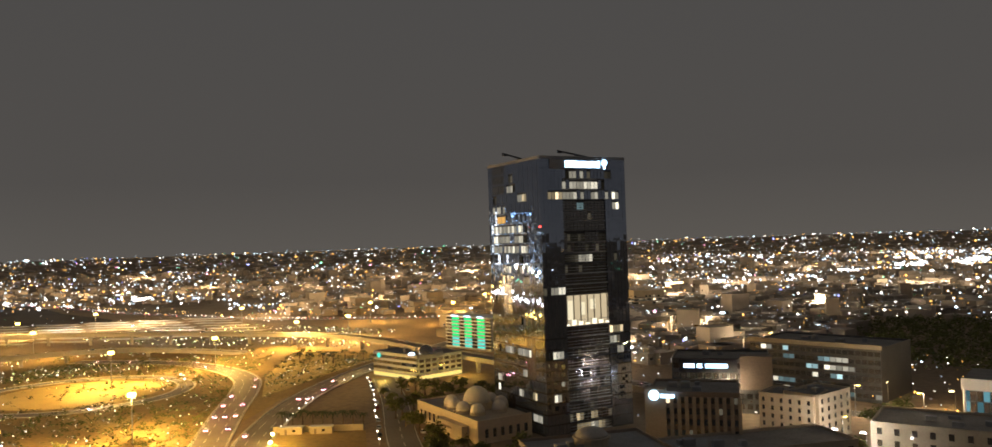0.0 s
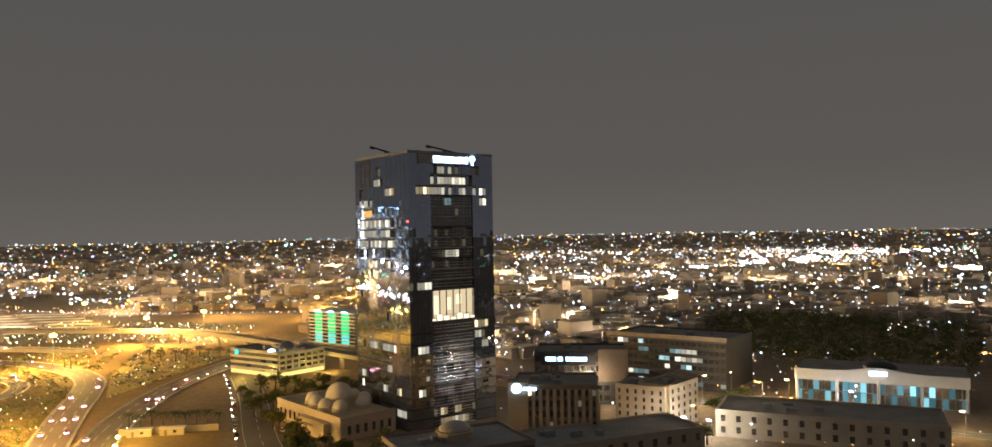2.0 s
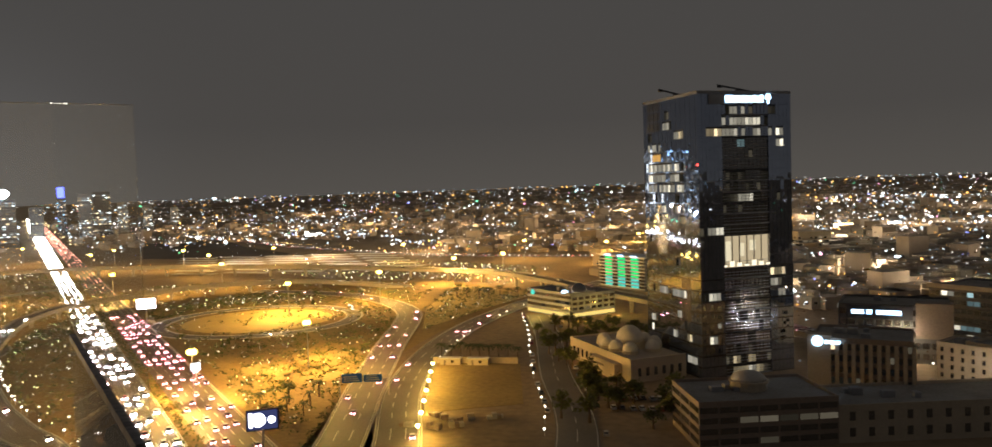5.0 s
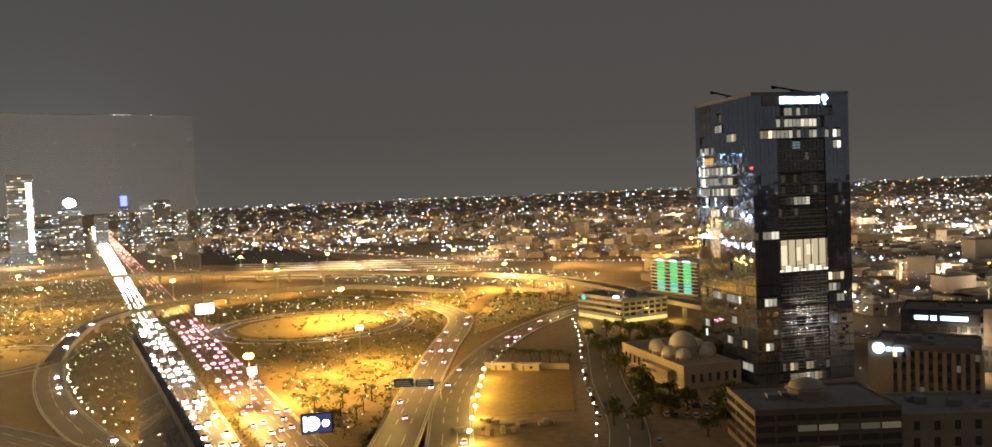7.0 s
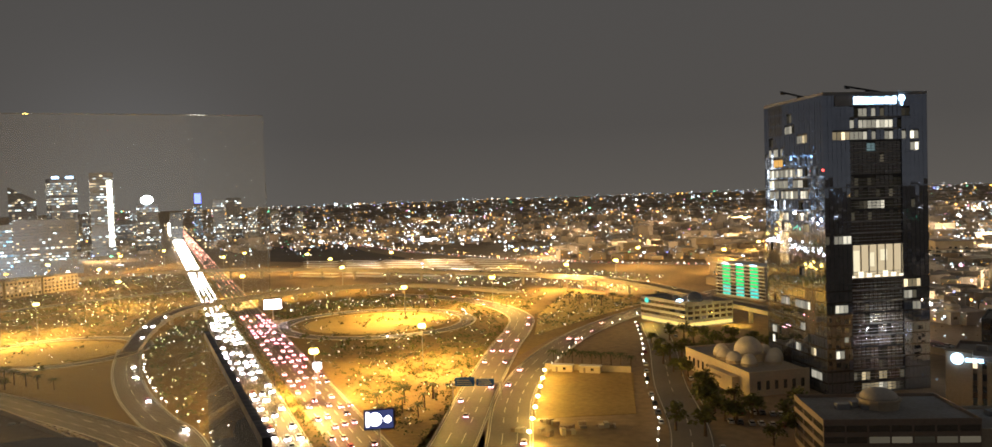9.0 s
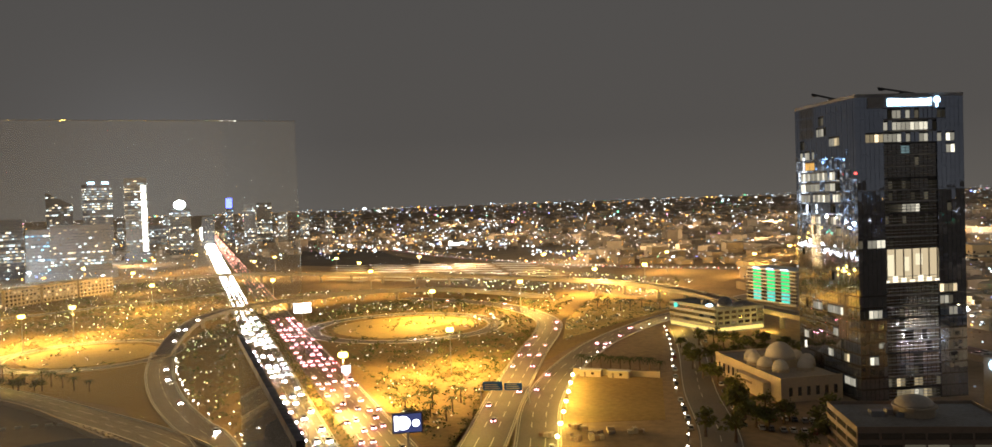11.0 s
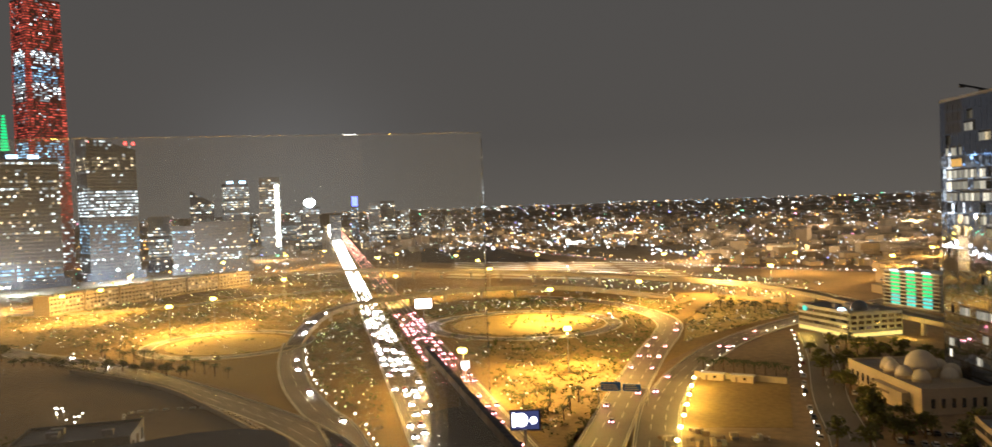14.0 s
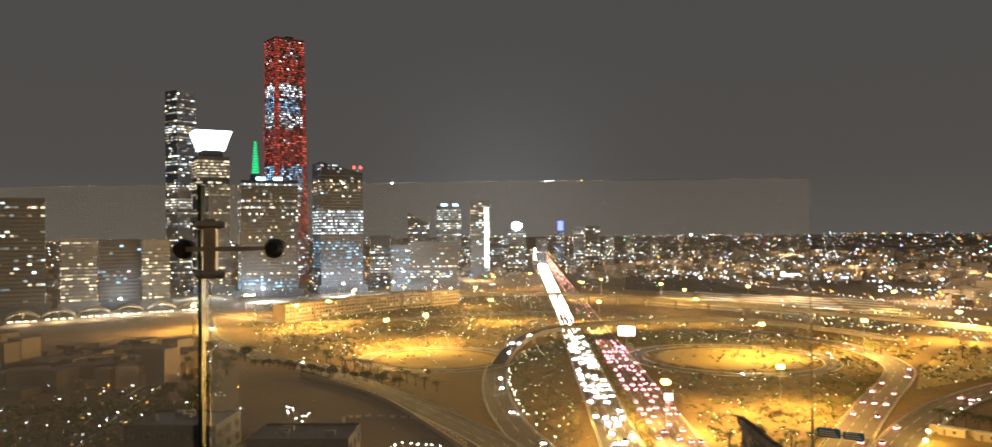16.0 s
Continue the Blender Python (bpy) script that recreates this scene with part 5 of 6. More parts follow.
for i in range(6):
    part("window", boxes((w - 0.05, 3 + i * 3.5, 2.2, w + 0.06, 4.4 + i * 3.5, 5.4)), DARKGLASS, ob)
for i in range(5):
    part("window", boxes((3 + i * 4, -0.06, 2.2, 4.4 + i * 4, 0.05, 5.4)), DARKGLASS, ob)

# low building with a roof dome before the tower
ob, w = block("podium_building", "brown stone low building with a roof pavilion", (11.5, 222), (50, 232), 26, 13, BROWNSTONE, 4, 7, (GLOW_DIM, GLOW_DIM), 0.06, 0.9, seed=7, base=1)
part("pavilion", lathe([(5.2, 13.1), (5.2, 15.2), (5.8, 15.4), (5.8, 15.9)], 16, w * 0.5, 15), BEIGE, ob)
part("dome", dome(5.0, 2.6, 15.9, 20, w * 0.5, 15), CONCRETE, ob, "low grey dome", True)
ob, w = block("podium_building", "low dark building with a plain flat roof", (46, 232), (110, 246), 22, 10, BEIGE, 2, 12, (GLOW_DIM, GLOW_DIM), 0.04, 0.3, seed=8)

# office block with vertical fins and a lit round sign
ob, w = block("fin_office", "tan office block with tall dark vertical fins", (50, 268), (78, 260), 24, 22.5, BROWNSTONE, 6, 12, (GLOW_DIM, GLOW_WARM), 0.10, 0.45, seed=9)
for i in range(13):
    part("fin", boxes((i * w / 12 - 0.6, -1.0, 1, i * w / 12 + 0.6, -0.08, 21.9)), BEIGE, ob)
part("corner_pier", boxes((-1.5, -1.2, 0, 5.5, 3, 24.5)), BEIGE, ob)
part("round_sign", dome(1.7, 1.0, 0, 14), GLOW_SIGN, ob, "glowing white round sign").matrix_basis = pose(1.6, -1.3, 22.4, 90, 0, 0)
for i in range(3):
    part("sign_bar", boxes((3.8 + i * 1.6, -1.5, 21.7, 5.1 + i * 1.6, -1.3, 22.7)), GLOW_SIGN, ob)

ob, w = block("sign_office", "dark office building with a long glowing roof sign", (74, 342), (112, 330), 26, 22, SLATE, 5, 12, (GLOW_DIM, GLOW_WHITE), 0.12, 0.7, seed=10)
part("sign_panel", boxes((3, -0.5, 17.2, 27, -0.12, 22.5)), BLACKFRAME, ob)
for x0, x1 in ((5, 9.5), (10.5, 12.5), (14, 23)):
    part("sign_bar", boxes((x0, -0.75, 19, x1, -0.5, 20.6)), GLOW_SIGN, ob)
part("gable", boxes((28, -0.6, 10, w + 1, 6, 24)), BROWNSTONE, ob)
for i in range(3):
    part("spotlight", boxes((5 + i * 8, -1.6, 10, 6.2 + i * 8, -0.6, 10.8)), GLOW_SIGN, ob)

ob, w = block("glass_office", "long dark office block with cyan lit windows", (122, 386), (164, 342), 36, 23, SLATE, 6, 22, (GLOW_CYAN, GLOW_CYAN, GLOW_CYAN, GLOW_WHITE), 0.36, 0.9, seed=23)
part("roof_band", boxes((-0.8, -0.8, 23.2, w + 0.8, -0.1, 25.2)), BEIGE, ob)
ob, w = block("apartment_block", "yellow rendered apartment block with small windows", (96, 296), (111, 283), 16, 15.5, CREAM, 5, 6, (GLOW_WARM, GLOW_DIM), 0.12, 0.28, seed=12)
ob, w = block("apartment_block", "yellow rendered apartment block beside a lane", (113, 283), (130, 296), 14, 16, CREAM, 5, 5, (GLOW_WARM, GLOW_DIM), 0.12, 0.28, seed=13)
ob, w = block("warehouse", "low beige warehouse with a dark flat roof", (126, 272), (188, 230), 28, 9, BEIGE, 2, 14, (GLOW_DIM, GLOW_DIM), 0.03, 0.3, seed=14)
# showroom with a curved white fascia
P, Q = Vector((186, 321, 0)), Vector((238, 280, 0))
u = (Q - P).normalized()
n = Vector((-u.y, u.x, 0))
w = (Q - P).length
ob = thing("showroom", "white showroom with a curved fascia and teal lit glass", "building", Matrix(((u.x, n.x, 0, P.x), (u.y, n.y, 0, P.y), (0, 0, 1, 0), (0, 0, 0, 1))))
part("wall", boxes((0.5, 0.6, 0, w - 0.5, 30, 13.5)), GREYCLAD, ob)
bm = bmesh.new()
N = 24
rise = [14.2 + 1.8 * math.exp(-(i / N - 0.5) ** 2 / 0.02) for i in range(N + 1)]
fr = [bm.verts.new((w * i / N, -0.8, rise[i])) for i in range(N + 1)]
bk = [bm.verts.new((w * i / N, 0.55, rise[i])) for i in range(N + 1)]
f0, f1 = bm.verts.new((0, -0.8, 9.6)), bm.verts.new((w, -0.8, 9.6))
b0, b1 = bm.verts.new((0, 0.55, 9.6)), bm.verts.new((w, 0.55, 9.6))
bm.faces.new([f0, f1] + fr[::-1])
bm.faces.new([b1, b0] + bk)
for i in range(N):
    bm.faces.new((fr[i], fr[i + 1], bk[i + 1], bk[i]))
bm.faces.new((f0, b0, b1, f1))
bm.faces.new((f0, fr[0], bk[0], b0))
bm.faces.new((f1, b1, bk[-1], fr[-1]))
part("fascia", bm, WHITECLAD, ob, "curved white fascia")
part("roof", boxes((0.5, 0.6, 13.5, w - 0.5, 30, 13.8)), ROOF, ob)
part("roof_dome", dome(7, 3, 13.8, 18, w * 0.5, 16), DARKSTEEL, ob)
TEALROOM = emis("teal_room", (0.35, 0.85, 1.0), 1.5, random_part=0.8, by_object=True)
for f in range(2):
    for c in range(28):
        x0 = 0.6 + c * (w - 1.2) / 28
        part("pane", boxes((x0 + 0.12, 0.2, 0.9 + f * 4.4, x0 + (w - 1.2) / 28 - 0.12, 0.58, 4.9 + f * 4.4)), TEALROOM if (c * 7 + f * 3) % 11 < 5 else DARKGLASS, ob)
for c in range(5):
    part("column", lathe([(0.6, 0), (0.6, 10.8)], 10, 1 + c * (w - 2) / 4, -0.5), WHITECLAD, ob)
part("sign_bar", boxes((w * 0.45, -1.1, 13, w * 0.55, -0.82, 14.6)), GLOW_SIGN, ob, "glowing oval sign")
# row of beige apartments before the skyline
for i in range(6):
    a0, a1 = 59.5 - i * 2.05, 59.5 - (i + 1) * 2.05 + 0.12
    d0, d1 = 705 + i * 24, 705 + (i + 1) * 24
    block("apartment_row", "long beige apartment row under yellow lamps", bearing(a0, d0), bearing(a1, d1), 16, 14, BEIGE, 4, 9, (GLOW_WARM, GLOW_WARM, GLOW_DIM), 0.5, 0.5, seed=30 + i, sides_on=False)
# bright shopping streets far to the east
for a, d, w, c in ((-12.6, 1180, 26, 0), (-14.2, 1190, 44, 1), (-15.4, 1200, 30, 1), (-18.6, 1250, 40, 1), (-20, 1300, 24, 2), (-27.5, 1750, 50, 1), (-29.3, 1850, 80, 2), (-31, 1900, 60, 1), (-33, 2300, 90, 0), (-35, 2350, 90, 0), (-37.5, 2400, 70, 2), (-24, 1500, 40, 1), (24.5, 1350, 44, 1), (2.5, 1900, 90, 0), (-40, 1500, 60, 1)):
    x, y = bearing(a, d)
    ob = thing("market_hall", "low market hall with dazzling lit frontage", "building", pose(x, y, far_ground(d), 0, 0, a))
    part("body", boxes((-w / 2, 0.3, 0, w / 2, 26, 9)), PALEWALL, ob)
    k = max(int(w / 9), 2)
    for i in range(k):
        x0 = -w / 2 + i * w / k
        part("lit_front", boxes((x0 + 0.4, -0.2, 1, x0 + w / k - 0.4, 0.28, 3.5 + rnd.uniform(1, 5))), bpy.data.materials.get("market_%d" % c) or emis("market_%d" % c, ((1, 0.72, 0.35), (1, 0.95, 0.85), (0.85, 0.93, 1))[c], 7), ob)


# ---- shrubs, their ground lights, palms and trees ----
NORTH = [hwp(170, 52), hwp(560, 52), (-300, 545), (-160, 560), (-150, 480), (-142, 410), (-124, 300), (-105, 200)]
NORTH2 = [(-150, 590), (-140, 470), (-118, 400), (-112, 430), (-96, 485), (-75, 545), (-95, 550)]
FAR = [hwp(560, 52), hwp(720, 50), (-320, 640), (-200, 615), (-160, 570)]
WEST = [hwp(215, 4), hwp(560, 4), (-385, 400), (-330, 320), (-225, 232)]
WEST2 = [(-335, 400), (-460, 560), (-620, 420), (-640, 300), (-430, 270), (-330, 330)]
WEST3 = [(-325, 440), (-480, 610), (-640, 718), (-768, 579), (-791, 424), (-492, 264), (-341, 255), (-306, 302)]
BEYOND = [(-110, 590), (-300, 655), (-430, 745), (-250, 800), (-90, 700)]
lines_near = [(line_a, 9), (line_b, 9), (line_ring, 6), (line_ringl, 6), (line_big, 9), (line_l, 8), (line_w, 8), (line_f2, 6)]


def on_road(x, y):
    for ln, r in lines_near:
        for p in ln[::2]:
            if abs(p.x - x) < r and abs(p.y - y) < r:
                return True
    return False


def leaf_clump(v, f, x, y, z, r, h, n, rg):
    for _ in range(n):
        a, b = rg.uniform(0, 6.283), rg.uniform(0, 1)
        rr = r * math.sqrt(rg.uniform(0.02, 1))
        zz = z + h * b * (1 - 0.55 * (rr / r) ** 2)
        px, py = x + rr * math.cos(a), y + rr * math.sin(a)
        s = r * rg.uniform(0.22, 0.42)
        t, q = rg.uniform(0, 6.283), rg.uniform(-0.7, 0.7)
        ax = Vector((math.cos(t), math.sin(t), q)) * s
        bx = Vector((-math.sin(t) * 0.6, math.cos(t) * 0.6, rg.uniform(0.3, 0.9))) * s
        i = len(v)
        c = Vector((px, py, zz))
        v.extend([tuple(c - ax), tuple(c + bx * 0.8), tuple(c + ax), tuple(c - bx * 0.5)])
        f.append((i, i + 1, i + 2, i + 3))


rg = random.Random(21)
sv, sf = [], []
lights = {k: ([], []) for k in range(3)}
for poly, n, lit in ((NORTH, 2100, 0.38), (NORTH2, 300, 0.5), (FAR, 600, 0.5), (WEST, 450, 0.6), (WEST2, 1200, 0.5), (WEST3, 3000, 0.5), (BEYOND, 800, 0.8)):
    xs, ys = [p[0] for p in poly], [p[1] for p in poly]
    made = 0
    while made < n:
        x, y = rg.uniform(min(xs), max(xs)), rg.uniform(min(ys), max(ys))
        if not inside(x, y, poly):
            continue
        in_ring = math.hypot(x + 231, y - 431) < 44 or math.hypot(x + 362, y - 316) < 38
        made += 1
        if on_road(x, y) or in_ring and rg.random() < 0.8:
            continue
        r = rg.uniform(0.8, 2.3)
        leaf_clump(sv, sf, x, y, 0.0, r, r * 0.9, 9, rg)
        if rg.random() < lit:
            add_light(rg.choice((0, 0, 1, 2)), x + rg.uniform(-1.5, 1.5), y - r - 0.4, 0.5, rg.uniform(0.16, 0.34) * (2.1 if poly in (BEYOND, FAR) else 1.5 if poly is WEST3 and x < -420 else 1.1))
hedges = ((line_a, -9.3, 55, 330), (hl, -0.9, 40, 560), (hl, 0.9, 40, 560), (line_big, 9, 20, 420))
for ln, off, lo, hi in hedges:
    sd = sides(ln)
    total = 0.0
    for i in range(1, len(ln)):
        total += (ln[i] - ln[i - 1]).length
        if lo < total < hi:
            p = ln[i] + sd[i] * off
            for k in range(3):
                leaf_clump(sv, sf, p.x + rg.uniform(-2.2, 2.2), p.y + rg.uniform(-2.2, 2.2), 0.1, 1.3, 1.6, 8, rg)
tagged(new("shrubs", polys("shrubs", sv, sf, LEAF)), "low round desert shrubs planted in raked sand", "shrubs", kind="stuff")
for k, nm in enumerate(("white_ground_lights", "yellow_ground_lights", "green_ground_lights")):
    v, f = lights[k]
    tagged(new(nm, polys(nm, v, f, emis(nm, ((1, 0.95, 0.75), (1, 0.85, 0.4), (0.8, 1, 0.45))[k], 7, random_part=0.85))), "small ground spotlights beside the shrubs", "ground lights", kind="stuff")


def make_palm():
    ob = thing("palm_tree", "date palm with a slim trunk and drooping fronds", "palm tree", group="palms")
    part("trunk", lathe([(0.32, 0), (0.24, 1.0), (0.2, 5.0), (0.28, 5.8)], 8), BARK, ob)
    v, f = [], []
    for k in range(18):
        a = k * 2.4
        for j in range(5):
            t0, t1 = j / 5, (j + 1) / 5
            r0, r1 = 2.9 * t0, 2.9 * t1
            up = 1.3 - 0.9 * (k % 3) * 0.6
            z0, z1 = 5.7 + up * t0 * 1.6 - 2.2 * t0 * t0, 5.7 + up * t1 * 1.6 - 2.2 * t1 * t1
            w0, w1 = 0.36 * (1 - t0 * 0.6), 0.36 * (1 - t1 * 0.9)
            c, s = math.cos(a), math.sin(a)
            i = len(v)
            v.extend(((r0 * c - w0 * s, r0 * s + w0 * c, z0 - 0.12), (r0 * c, r0 * s, z0), (r0 * c + w0 * s, r0 * s - w0 * c, z0 - 0.12),
                      (r1 * c - w1 * s, r1 * s + w1 * c, z1 - 0.12), (r1 * c, r1 * s, z1), (r1 * c + w1 * s, r1 * s - w1 * c, z1 - 0.12)))
            f.extend(((i, i + 1, i + 4, i + 3), (i + 1, i + 2, i + 5, i + 4)))
    part("crown", polys("crown", v, f, PALMLEAF), None, ob, "green drooping fronds")
    return ob


PALMS = [(-125, 250), (-120, 258), (-130, 262), (-117, 246), (-128, 240), (-122, 270), (-136, 252)]
PALMS += [(-92 + 4.2 * i, 333 + 0.2 * i) for i in range(9)]
PALMS += [(-130 + 7 * i + rg.uniform(-2, 2), 520 + 9 * rg.uniform(-1, 1)) for i in range(8)]
PALMS += [(-250 + 9 * i + rg.uniform(-3, 3), 505 + rg.uniform(-8, 14)) for i in range(10)]
PALMS += [(-400 + 8.5 * i + rg.uniform(-2, 2), 262 - 0.9 * i + rg.uniform(-2, 2)) for i in range(14)]
palm = make_palm()
palm.matrix_basis = pose(-121, 236, 0)
for x, y in PALMS:
    k = rg.uniform(0.8, 1.25)
    o = copy_thing(palm, pose(x, y, 0, 0, 0, rg.uniform(0, 360)))
    o.scale = (k, k, k)


def make_tree(seed):
    r = random.Random(seed)
    ob = thing("tree", "dark leafy street tree with an uneven crown", "tree", group="street trees")
    part("trunk", lathe([(0.35, 0), (0.25, 1.5), (0.16, 3.5)], 7), BARK, ob)
    for k in range(3):
        bm = lathe([(0.13, 0), (0.06, 2.4)], 5)
        bmesh.ops.transform(bm, verts=bm.verts, matrix=pose(0, 0, 2.6, 32, 0, 120 * k + 20))
        part("limb", bm, BARK, ob)
    v, f = [], []
    for k in range(9):
        a, rr = r.uniform(0, 6.28), r.uniform(0.3, 2.3)
        leaf_clump(v, f, rr * math.cos(a), rr * math.sin(a), r.uniform(2.2, 4.6), r.uniform(1.0, 1.7), 1.8, 26, r)
    part("crown", polys("crown", v, f, LEAF), None, ob, "dark green leaves")
    return ob


TREES = [(-44, 352), (-46, 345), (-40, 330), (-33, 318), (-26, 306), (-22, 296), (-14, 286), (-20, 372), (-12, 380), (-2, 372), (-28, 384), (-52, 372), (-58, 392), (6, 360), (-8, 352), (-30, 250), (-12, 262),
         (92, 270), (100, 262), (118, 262), (140, 300), (148, 306), (20, 410), (-50, 400), (-10, 400), (-38, 396), (160, 318), (36, 380), (-30, 372), (-16, 366), (-4, 384), (2, 392), (-20, 398), (-34, 404), (-44, 410), (12, 370), (14, 386), (-6, 340), (0, 330), (-40, 362), (-34, 352)]
t0 = make_tree(5)
t0.matrix_basis = pose(-36, 324, 0)
t1 = make_tree(8)
t1.matrix_basis = pose(-24, 390, 0)
TREES += [(rg.uniform(-26, -8), rg.uniform(270, 296)) for _ in range(6)] + [(rg.uniform(-30, 8), rg.uniform(240, 284)) for _ in range(12)]
for i, (x, y) in enumerate(TREES):
    k = rg.uniform(1.0, 1.7)
    o = copy_thing(t0 if i % 2 else t1, pose(x, y, 0, 0, 0, rg.uniform(0, 360)))
    o.scale = (k, k, k)
v, f = [], []
made = 0
while made < 750:
    x, y = rg.uniform(205, 432), rg.uniform(345, 630)
    if inside(x, y, PARK):
        made += 1
        for k in range(3):
            leaf_clump(v, f, x + rg.uniform(-2.5, 2.5), y + rg.uniform(-2.5, 2.5), rg.uniform(1, 7), rg.uniform(1.6, 2.8), 3, 13, rg)
made = 0
while made < 420:
    a, d = rg.uniform(61, 81), rg.uniform(215, 400)
    if a < 65 and d > 300 or rg.random() < 0.25:
        continue
    x, y = bearing(a, d)
    made += 1
    for k in range(3):
        leaf_clump(v, f, x + rg.uniform(-2.5, 2.5), y + rg.uniform(-2.5, 2.5), rg.uniform(0.5, 5), rg.uniform(1.4, 2.6), 3, 12, rg)
tagged(new("park_trees", polys("park_trees", v, f, LEAF)), "dense dark tree tops of unlit parks and gardens", "trees", kind="stuff")

# ---- roadside things ----
bollard = None


def put_bollard(x, y):
    global bollard
    if bollard is None:
        bollard = thing("bollard_light", "short post with a glowing white lamp", "bollard", pose(x, y, 0.1), "roadside bollards")
        part("post", lathe([(0.14, 0), (0.12, 1.9)], 6), STEEL, bollard)
        part("lamp", lathe([(0.22, 1.9), (0.32, 2.1), (0.22, 2.35)], 8), emis("bollard_lamp", (1.0, 0.95, 0.85), 9), bollard)
    else:
        copy_thing(bollard, pose(x, y, 0.1))


def row_of(line, off, every, lo, hi):
    sd, total, run = sides(line), 0.0, 0.0
    for i in range(1, len(line)):
        k = (line[i] - line[i - 1]).length
        total, run = total + k, run + k
        if run > every and lo < total < hi:
            run = 0.0
            p = line[i] + sd[i] * (off + rg.uniform(-0.5, 0.5))
            if rg.random() < 0.8:
                put_bollard(p.x, p.y)


row_of(line_b, 8.5, 9, 210, 420)
row_of(line_s, -9.5, 8, 70, 330)
row_of(line_l, 7.4, 6, 50, 240)

# yellow wall lamps along the sand plot
for i in range(7):
    x, y = -93 + i * 3.0, 306 - i * 13.5
    ob = thing("wall_lamp", "short lamp post with a strong yellow lamp", "street lamp", pose(x + 4.5, y, 0.1), "yellow plot lamps")
    part("pole", lathe([(0.12, 0), (0.09, 4)], 6), STEEL, ob)
    part("lamp_head", lathe([(0.5, 3.9), (0.75, 4.3), (0.4, 4.8)], 8), emis("yellow_lamp", (1, 0.72, 0.2), 40), ob)
    if i % 2 == 0:
        la = bpy.data.lights.new("plot_light", "POINT")
        la.energy, la.color, la.shadow_soft_size = 8000, (1, 0.62, 0.13), 0.5
        new("plot_light", la).location = (x + 5.6, y, 4.2)
tagged(new("boundary_wall", mesh_of(boxes((-94, 326, 0, -57, 326.5, 2.6)), CREAM)), "cream rendered boundary wall behind the sand plot", "wall")
for x, w in ((-90, 9), (-78, 9)):
    ob = thing("site_hut", "small cream site hut with a flat roof", "hut", pose(x, 322, 0.1), "site huts")
    part("wall", boxes((0, 0, 0, w, 3, 2.8)), CREAM, ob)
    part("roof", boxes((-0.3, -0.3, 2.8, w + 0.3, 3.3, 3.0)), WHITECLAD, ob)
    part("door", boxes((w * 0.2, -0.06, 0, w * 0.2 + 0.9, 0.02, 2.1)), BROWNSTONE, ob)
    part("window", boxes((w * 0.55, -0.06, 1.0, w * 0.55 + 1.2, 0.02, 2.0)), DARKGLASS, ob)
for i in range(9):
    x, y = -78 + rg.uniform(0, 30), 236 + rg.uniform(0, 14)
    ob = thing("material_stack", "stack of dusty building materials on the plot", "stack", pose(x, y, 0.1, 0, 0, rg.uniform(0, 180)), "building materials")
    for k in range(3):
        part("pallet_load", boxes((k * 1.6, 0, 0, k * 1.6 + 1.4, 2.2, rg.uniform(0.6, 2.2))), rg.choice((BROWNSTONE, CONCRETE, BEIGE)), ob)

# blue direction signs over the slip road
BLUE = mat("blue_sign_paint", (0.05, 0.18, 0.58), 0.4, scale=0.8, var=0.1, bump=0)
ob = thing("sign_gantry", "steel gantry with two blue direction signs", "road sign", pose(-105, 272, 0, 0, 0, 15))
for x in (-9, 9):
    part("post", lathe([(0.25, 0), (0.2, 7)], 8), STEEL, ob).location = (x, 0, 0)
part("beam", boxes((-9, -0.2, 6.2, 9, 0.2, 6.7)), STEEL, ob)
for x0, x1, h in ((-8, -0.8, 3.2), (0, 6.5, 2.6)):
    p = part("sign_panel", boxes((x0, -0.5, 5.4, x1, -0.3, 5.4 + h)), BLUE, ob, "blue sign panel")
    for k in range(3):
        part("text_bar", boxes((x0 + 0.6, -0.54, 5.9 + k * 0.75, x1 - 0.8 - 0.5 * k, -0.51, 6.2 + k * 0.75)), LINE, p)


def billboard(x, y, turn, w, h, z, label):
    ob = thing("billboard", label, "billboard", pose(x, y, 0, 0, 0, turn), "roadside billboards")
    part("post", lathe([(0.45, 0), (0.35, z)], 8), STEEL, ob)
    part("case", boxes((-w / 2 - 0.3, -0.1, z - 0.3, w / 2 + 0.3, 0.6, z + h + 0.3)), DARKSTEEL, ob)
    sc = part("screen", boxes((-w / 2, -0.2, z, w / 2, -0.1, z + h)), emis("screen_light", (0.05, 0.06, 0.16), 1.0), ob)
    return ob, sc


ob, sc = billboard(-114, 212, 28, 8.6, 5.6, 6.3, "roadside screen showing white shapes on dark blue")
part("shape", lathe([(2.1, 0), (2.1, 0.1)], 20), emis("screen_white", (0.9, 0.93, 1), 5, True), sc, "white disc").matrix_basis = pose(-1.2, -0.22, 9.2, 90, 0, 0)
part("shape", lathe([(1.1, 0), (1.1, 0.1)], 20), bpy.data.materials["screen_white"], sc, "white disc").matrix_basis = pose(2.6, -0.22, 9.0, 90, 0, 0)
part("shape", boxes((-3.9, -0.28, 7.0, -2.9, -0.21, 11.4)), bpy.data.materials["screen_white"], sc, "white bar")
p = Vector((-306, 432, 0))
ob, sc = billboard(p.x, p.y, 36, 11, 6.5, 7, "roadside screen glowing white over the highway")
part("shape", boxes((-5.2, -0.28, 7.3, 5.2, -0.21, 13.2)), emis("screen_pink", (1, 0.86, 0.95), 22, True), sc, "white field")
p = Vector((-180, 283, 0))
ob, sc = billboard(p.x, p.y, 33, 3.6, 3, 6, "small roadside screen glowing white")
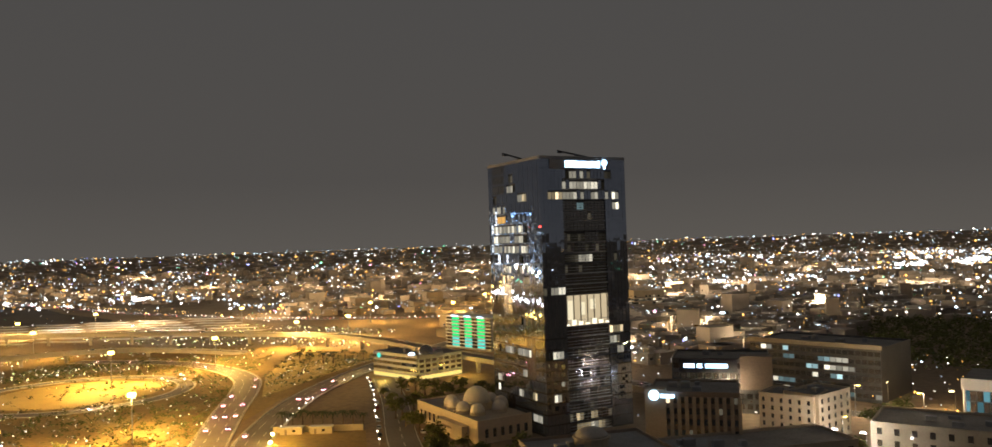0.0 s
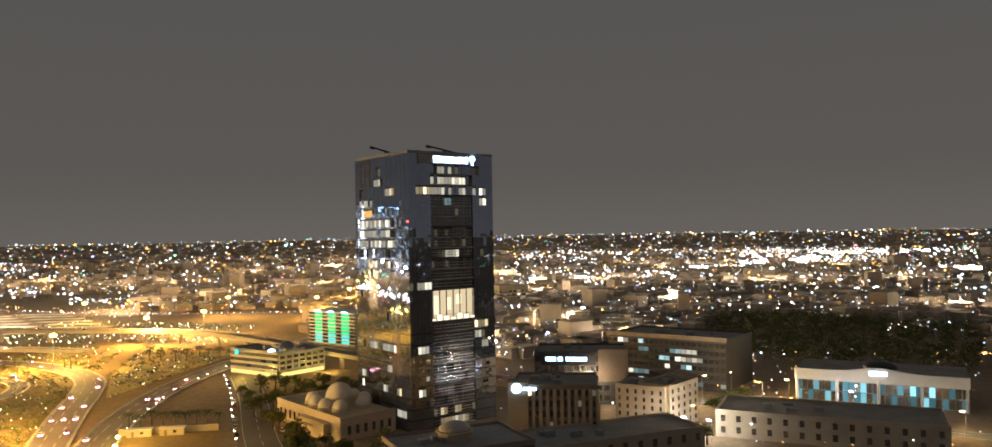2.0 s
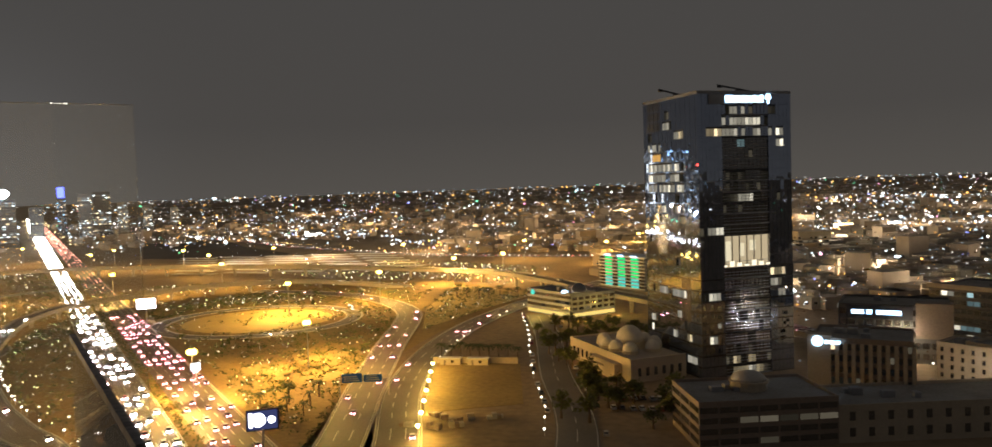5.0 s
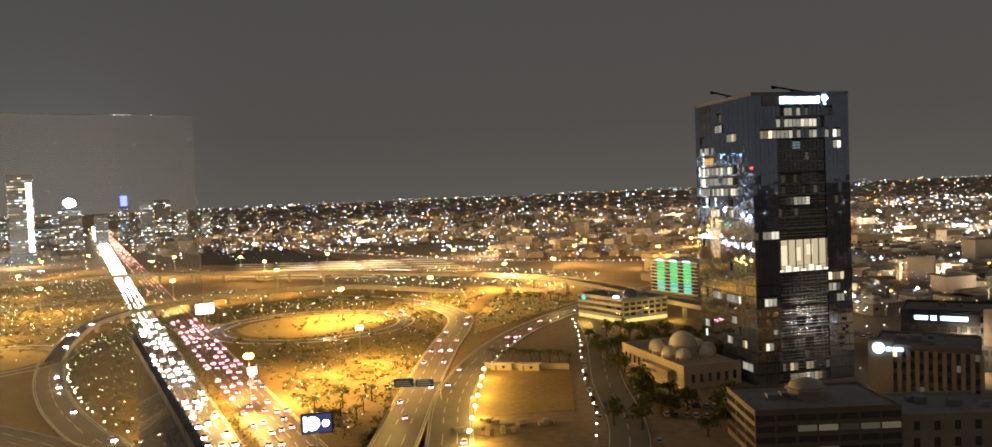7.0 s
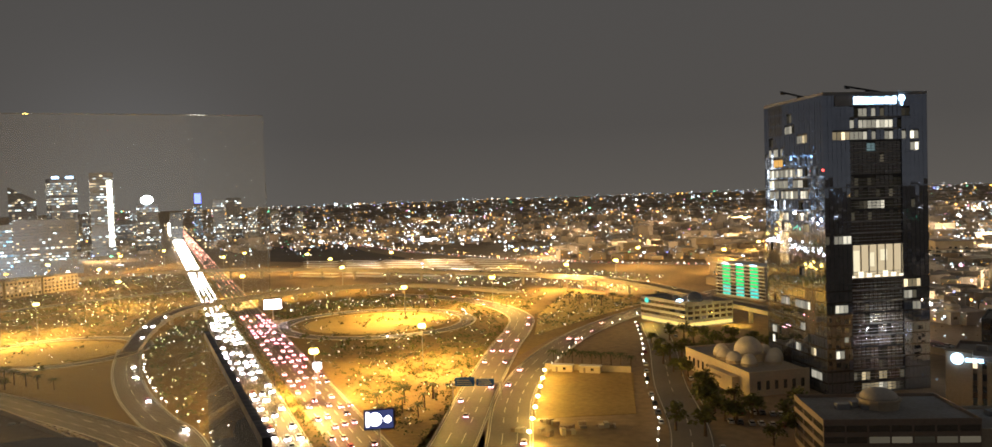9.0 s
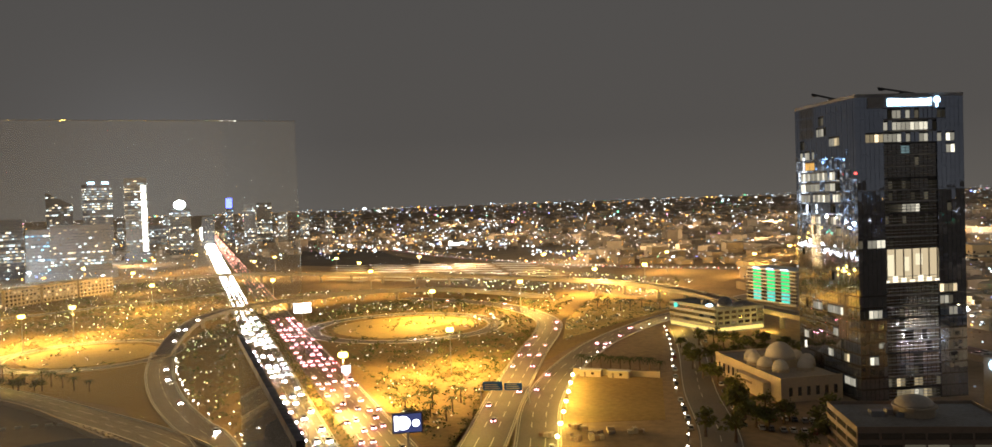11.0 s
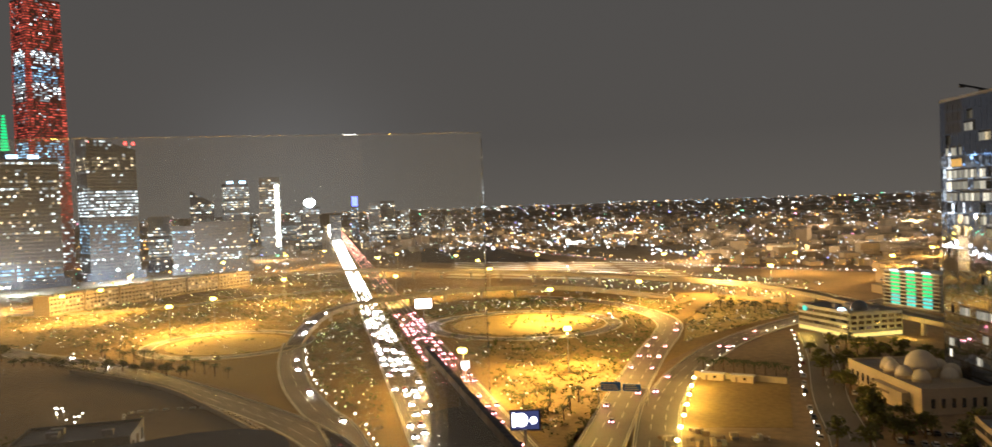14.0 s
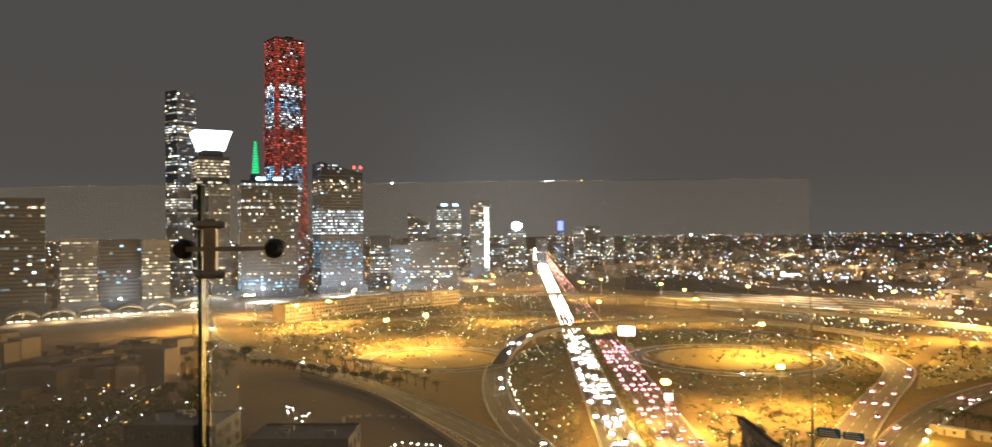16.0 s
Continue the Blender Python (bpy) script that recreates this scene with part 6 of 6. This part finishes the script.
part("shape", boxes((-1.7, -0.28, 6.1, 1.7, -0.21, 8.9)), bpy.data.materials["screen_white"], sc, "white field")
# shaded rows of the car park beyond the flyover
carport = None
for i in range(7):
    for j in range(5):
        x, y = -440 + 50 * j - i * 16, 660 + i * 27 + j * 6
        if carport is None:
            carport = thing("carport", "pale fabric carport on steel posts", "carport", pose(x, y, 0, 0, 0, -8), "car park shades")
            part("canopy", boxes((0, 0, 2.7, 46, 10, 3.0)), PITCH, carport)
            for k in range(5):
                part("post", lathe([(0.12, 0), (0.12, 2.7)], 6), STEEL, carport).location = (3 + k * 10, 5, 0)
        else:
            copy_thing(carport, pose(x, y, 0, 0, 0, -8))
# added fill lights brighten the carports; no lamp posts stand here
for x, y in ((-420, 770), (-300, 730), (-380, 820)):
    la = bpy.data.lights.new("car_park_light", "POINT")
    la.energy, la.color, la.shadow_soft_size = 45000, (1, 0.9, 0.75), 1.0
    new("car_park_light", la).location = (x, y, 16)

# cars parked on the open ground by the tower
for i in range(22):
    put_car("park", Vector((-14 + 3.1 * (i % 11) + rg.uniform(-0.4, 0.4), (262 if i < 11 else 274) + rg.uniform(-0.6, 0.6), 0)), 8 + rg.uniform(-3, 3), 0.02)
# the unlit quarter west of the terrace
line_q = road("road", [(-200, 10), (-290, 78), (-370, 135), (-457, 203), (-540, 262)], 9, "residential street lined with small lamps", 2)
row_of(line_q, 6, 22, 60, 420)
row_of(line_q, -6, 26, 90, 420)
for i in range(26):
    x, y = -250 - i * 9 + rg.uniform(-6, 6), 95 + i * 5.2 + rg.uniform(-10, 26)
    k = rg.uniform(1.0, 1.9)
    o = copy_thing(t0 if i % 2 else t1, pose(x, y, 0, 0, 0, rg.uniform(0, 360)))
    o.scale = (k, k, k)
block("depot", "dark low depot building with a flat roof", (-228, 120), (-205, 142), 20, 12, SLATE, 2, 6, (GLOW_DIM,), 0.05, 0.5, seed=71, roof=SLATE)
block("depot", "dark low depot building with a flat roof", (-262, 96), (-240, 116), 22, 15, SLATE, 3, 6, (GLOW_DIM,), 0.05, 0.5, seed=72, roof=SLATE)
for i in range(14):
    put_bollard(-214 + rg.uniform(-8, 8), 175 + rg.uniform(-8, 8))

# dark rows of trees, a walled plot and a lit garden beside the wide road
for i in range(22):
    q = i / 21
    k = rg.uniform(0.8, 1.2)
    o = copy_thing(t0 if i % 2 else t1, pose(-423 + 113 * q + rg.uniform(-1.5, 1.5), 227 + 18 * math.sqrt(q) + rg.uniform(-1.5, 1.5), 0, 0, 0, rg.uniform(0, 360)))
    o.scale = (k, k, k * 0.85)
plot_line = smooth_line([(-253, 168), (-265, 181), (-274, 191), (-253, 207), (-230, 203), (-209, 195)], 4)
kerb_block = mesh_of(boxes((-0.6, -1.1, 0, 0.6, 1.1, 0.75)), KERB, "kerb_block")
plot_wall = thing("plot_kerb", "row of pale concrete blocks edging an empty plot", "kerb")
for i in range(1, len(plot_line)):
    o = part("kerb_block", kerb_block, None, plot_wall)
    d = plot_line[i] - plot_line[i - 1]
    o.matrix_basis = pose(plot_line[i].x, plot_line[i].y, 0, 0, 0, heading(d))
retaining = smooth_line([(-374, 229), (-322, 226), (-285, 219), (-240, 203), (-198, 187)], 5)
tagged(new("retaining_wall", mesh_of(ribbon(retaining, -0.5, 0.5, -0.3, 1.8), CREAM)), "long low cream wall curving beside the wide road", "wall")
for i in range(12):
    q = i / 11
    put_bollard(-305 + 32 * q + rg.uniform(-3, 3), 178 - 12 * q * q + rg.uniform(-4, 4))

# bare earth mound behind the showroom
bm = dome(1.0, 1.0, 0.0, 28)
for v_ in bm.verts:
    k = 1 + 0.16 * noise.noise(v_.co * 2.3)
    v_.co = Vector((v_.co.x * 34 * k, v_.co.y * 20 * k, v_.co.z * 10 * k))
mound = single("earth_mound", bm, SAND, "bare sandy mound behind the showroom", "mound", pose(236, 335, -0.3, 0, 0, -30))
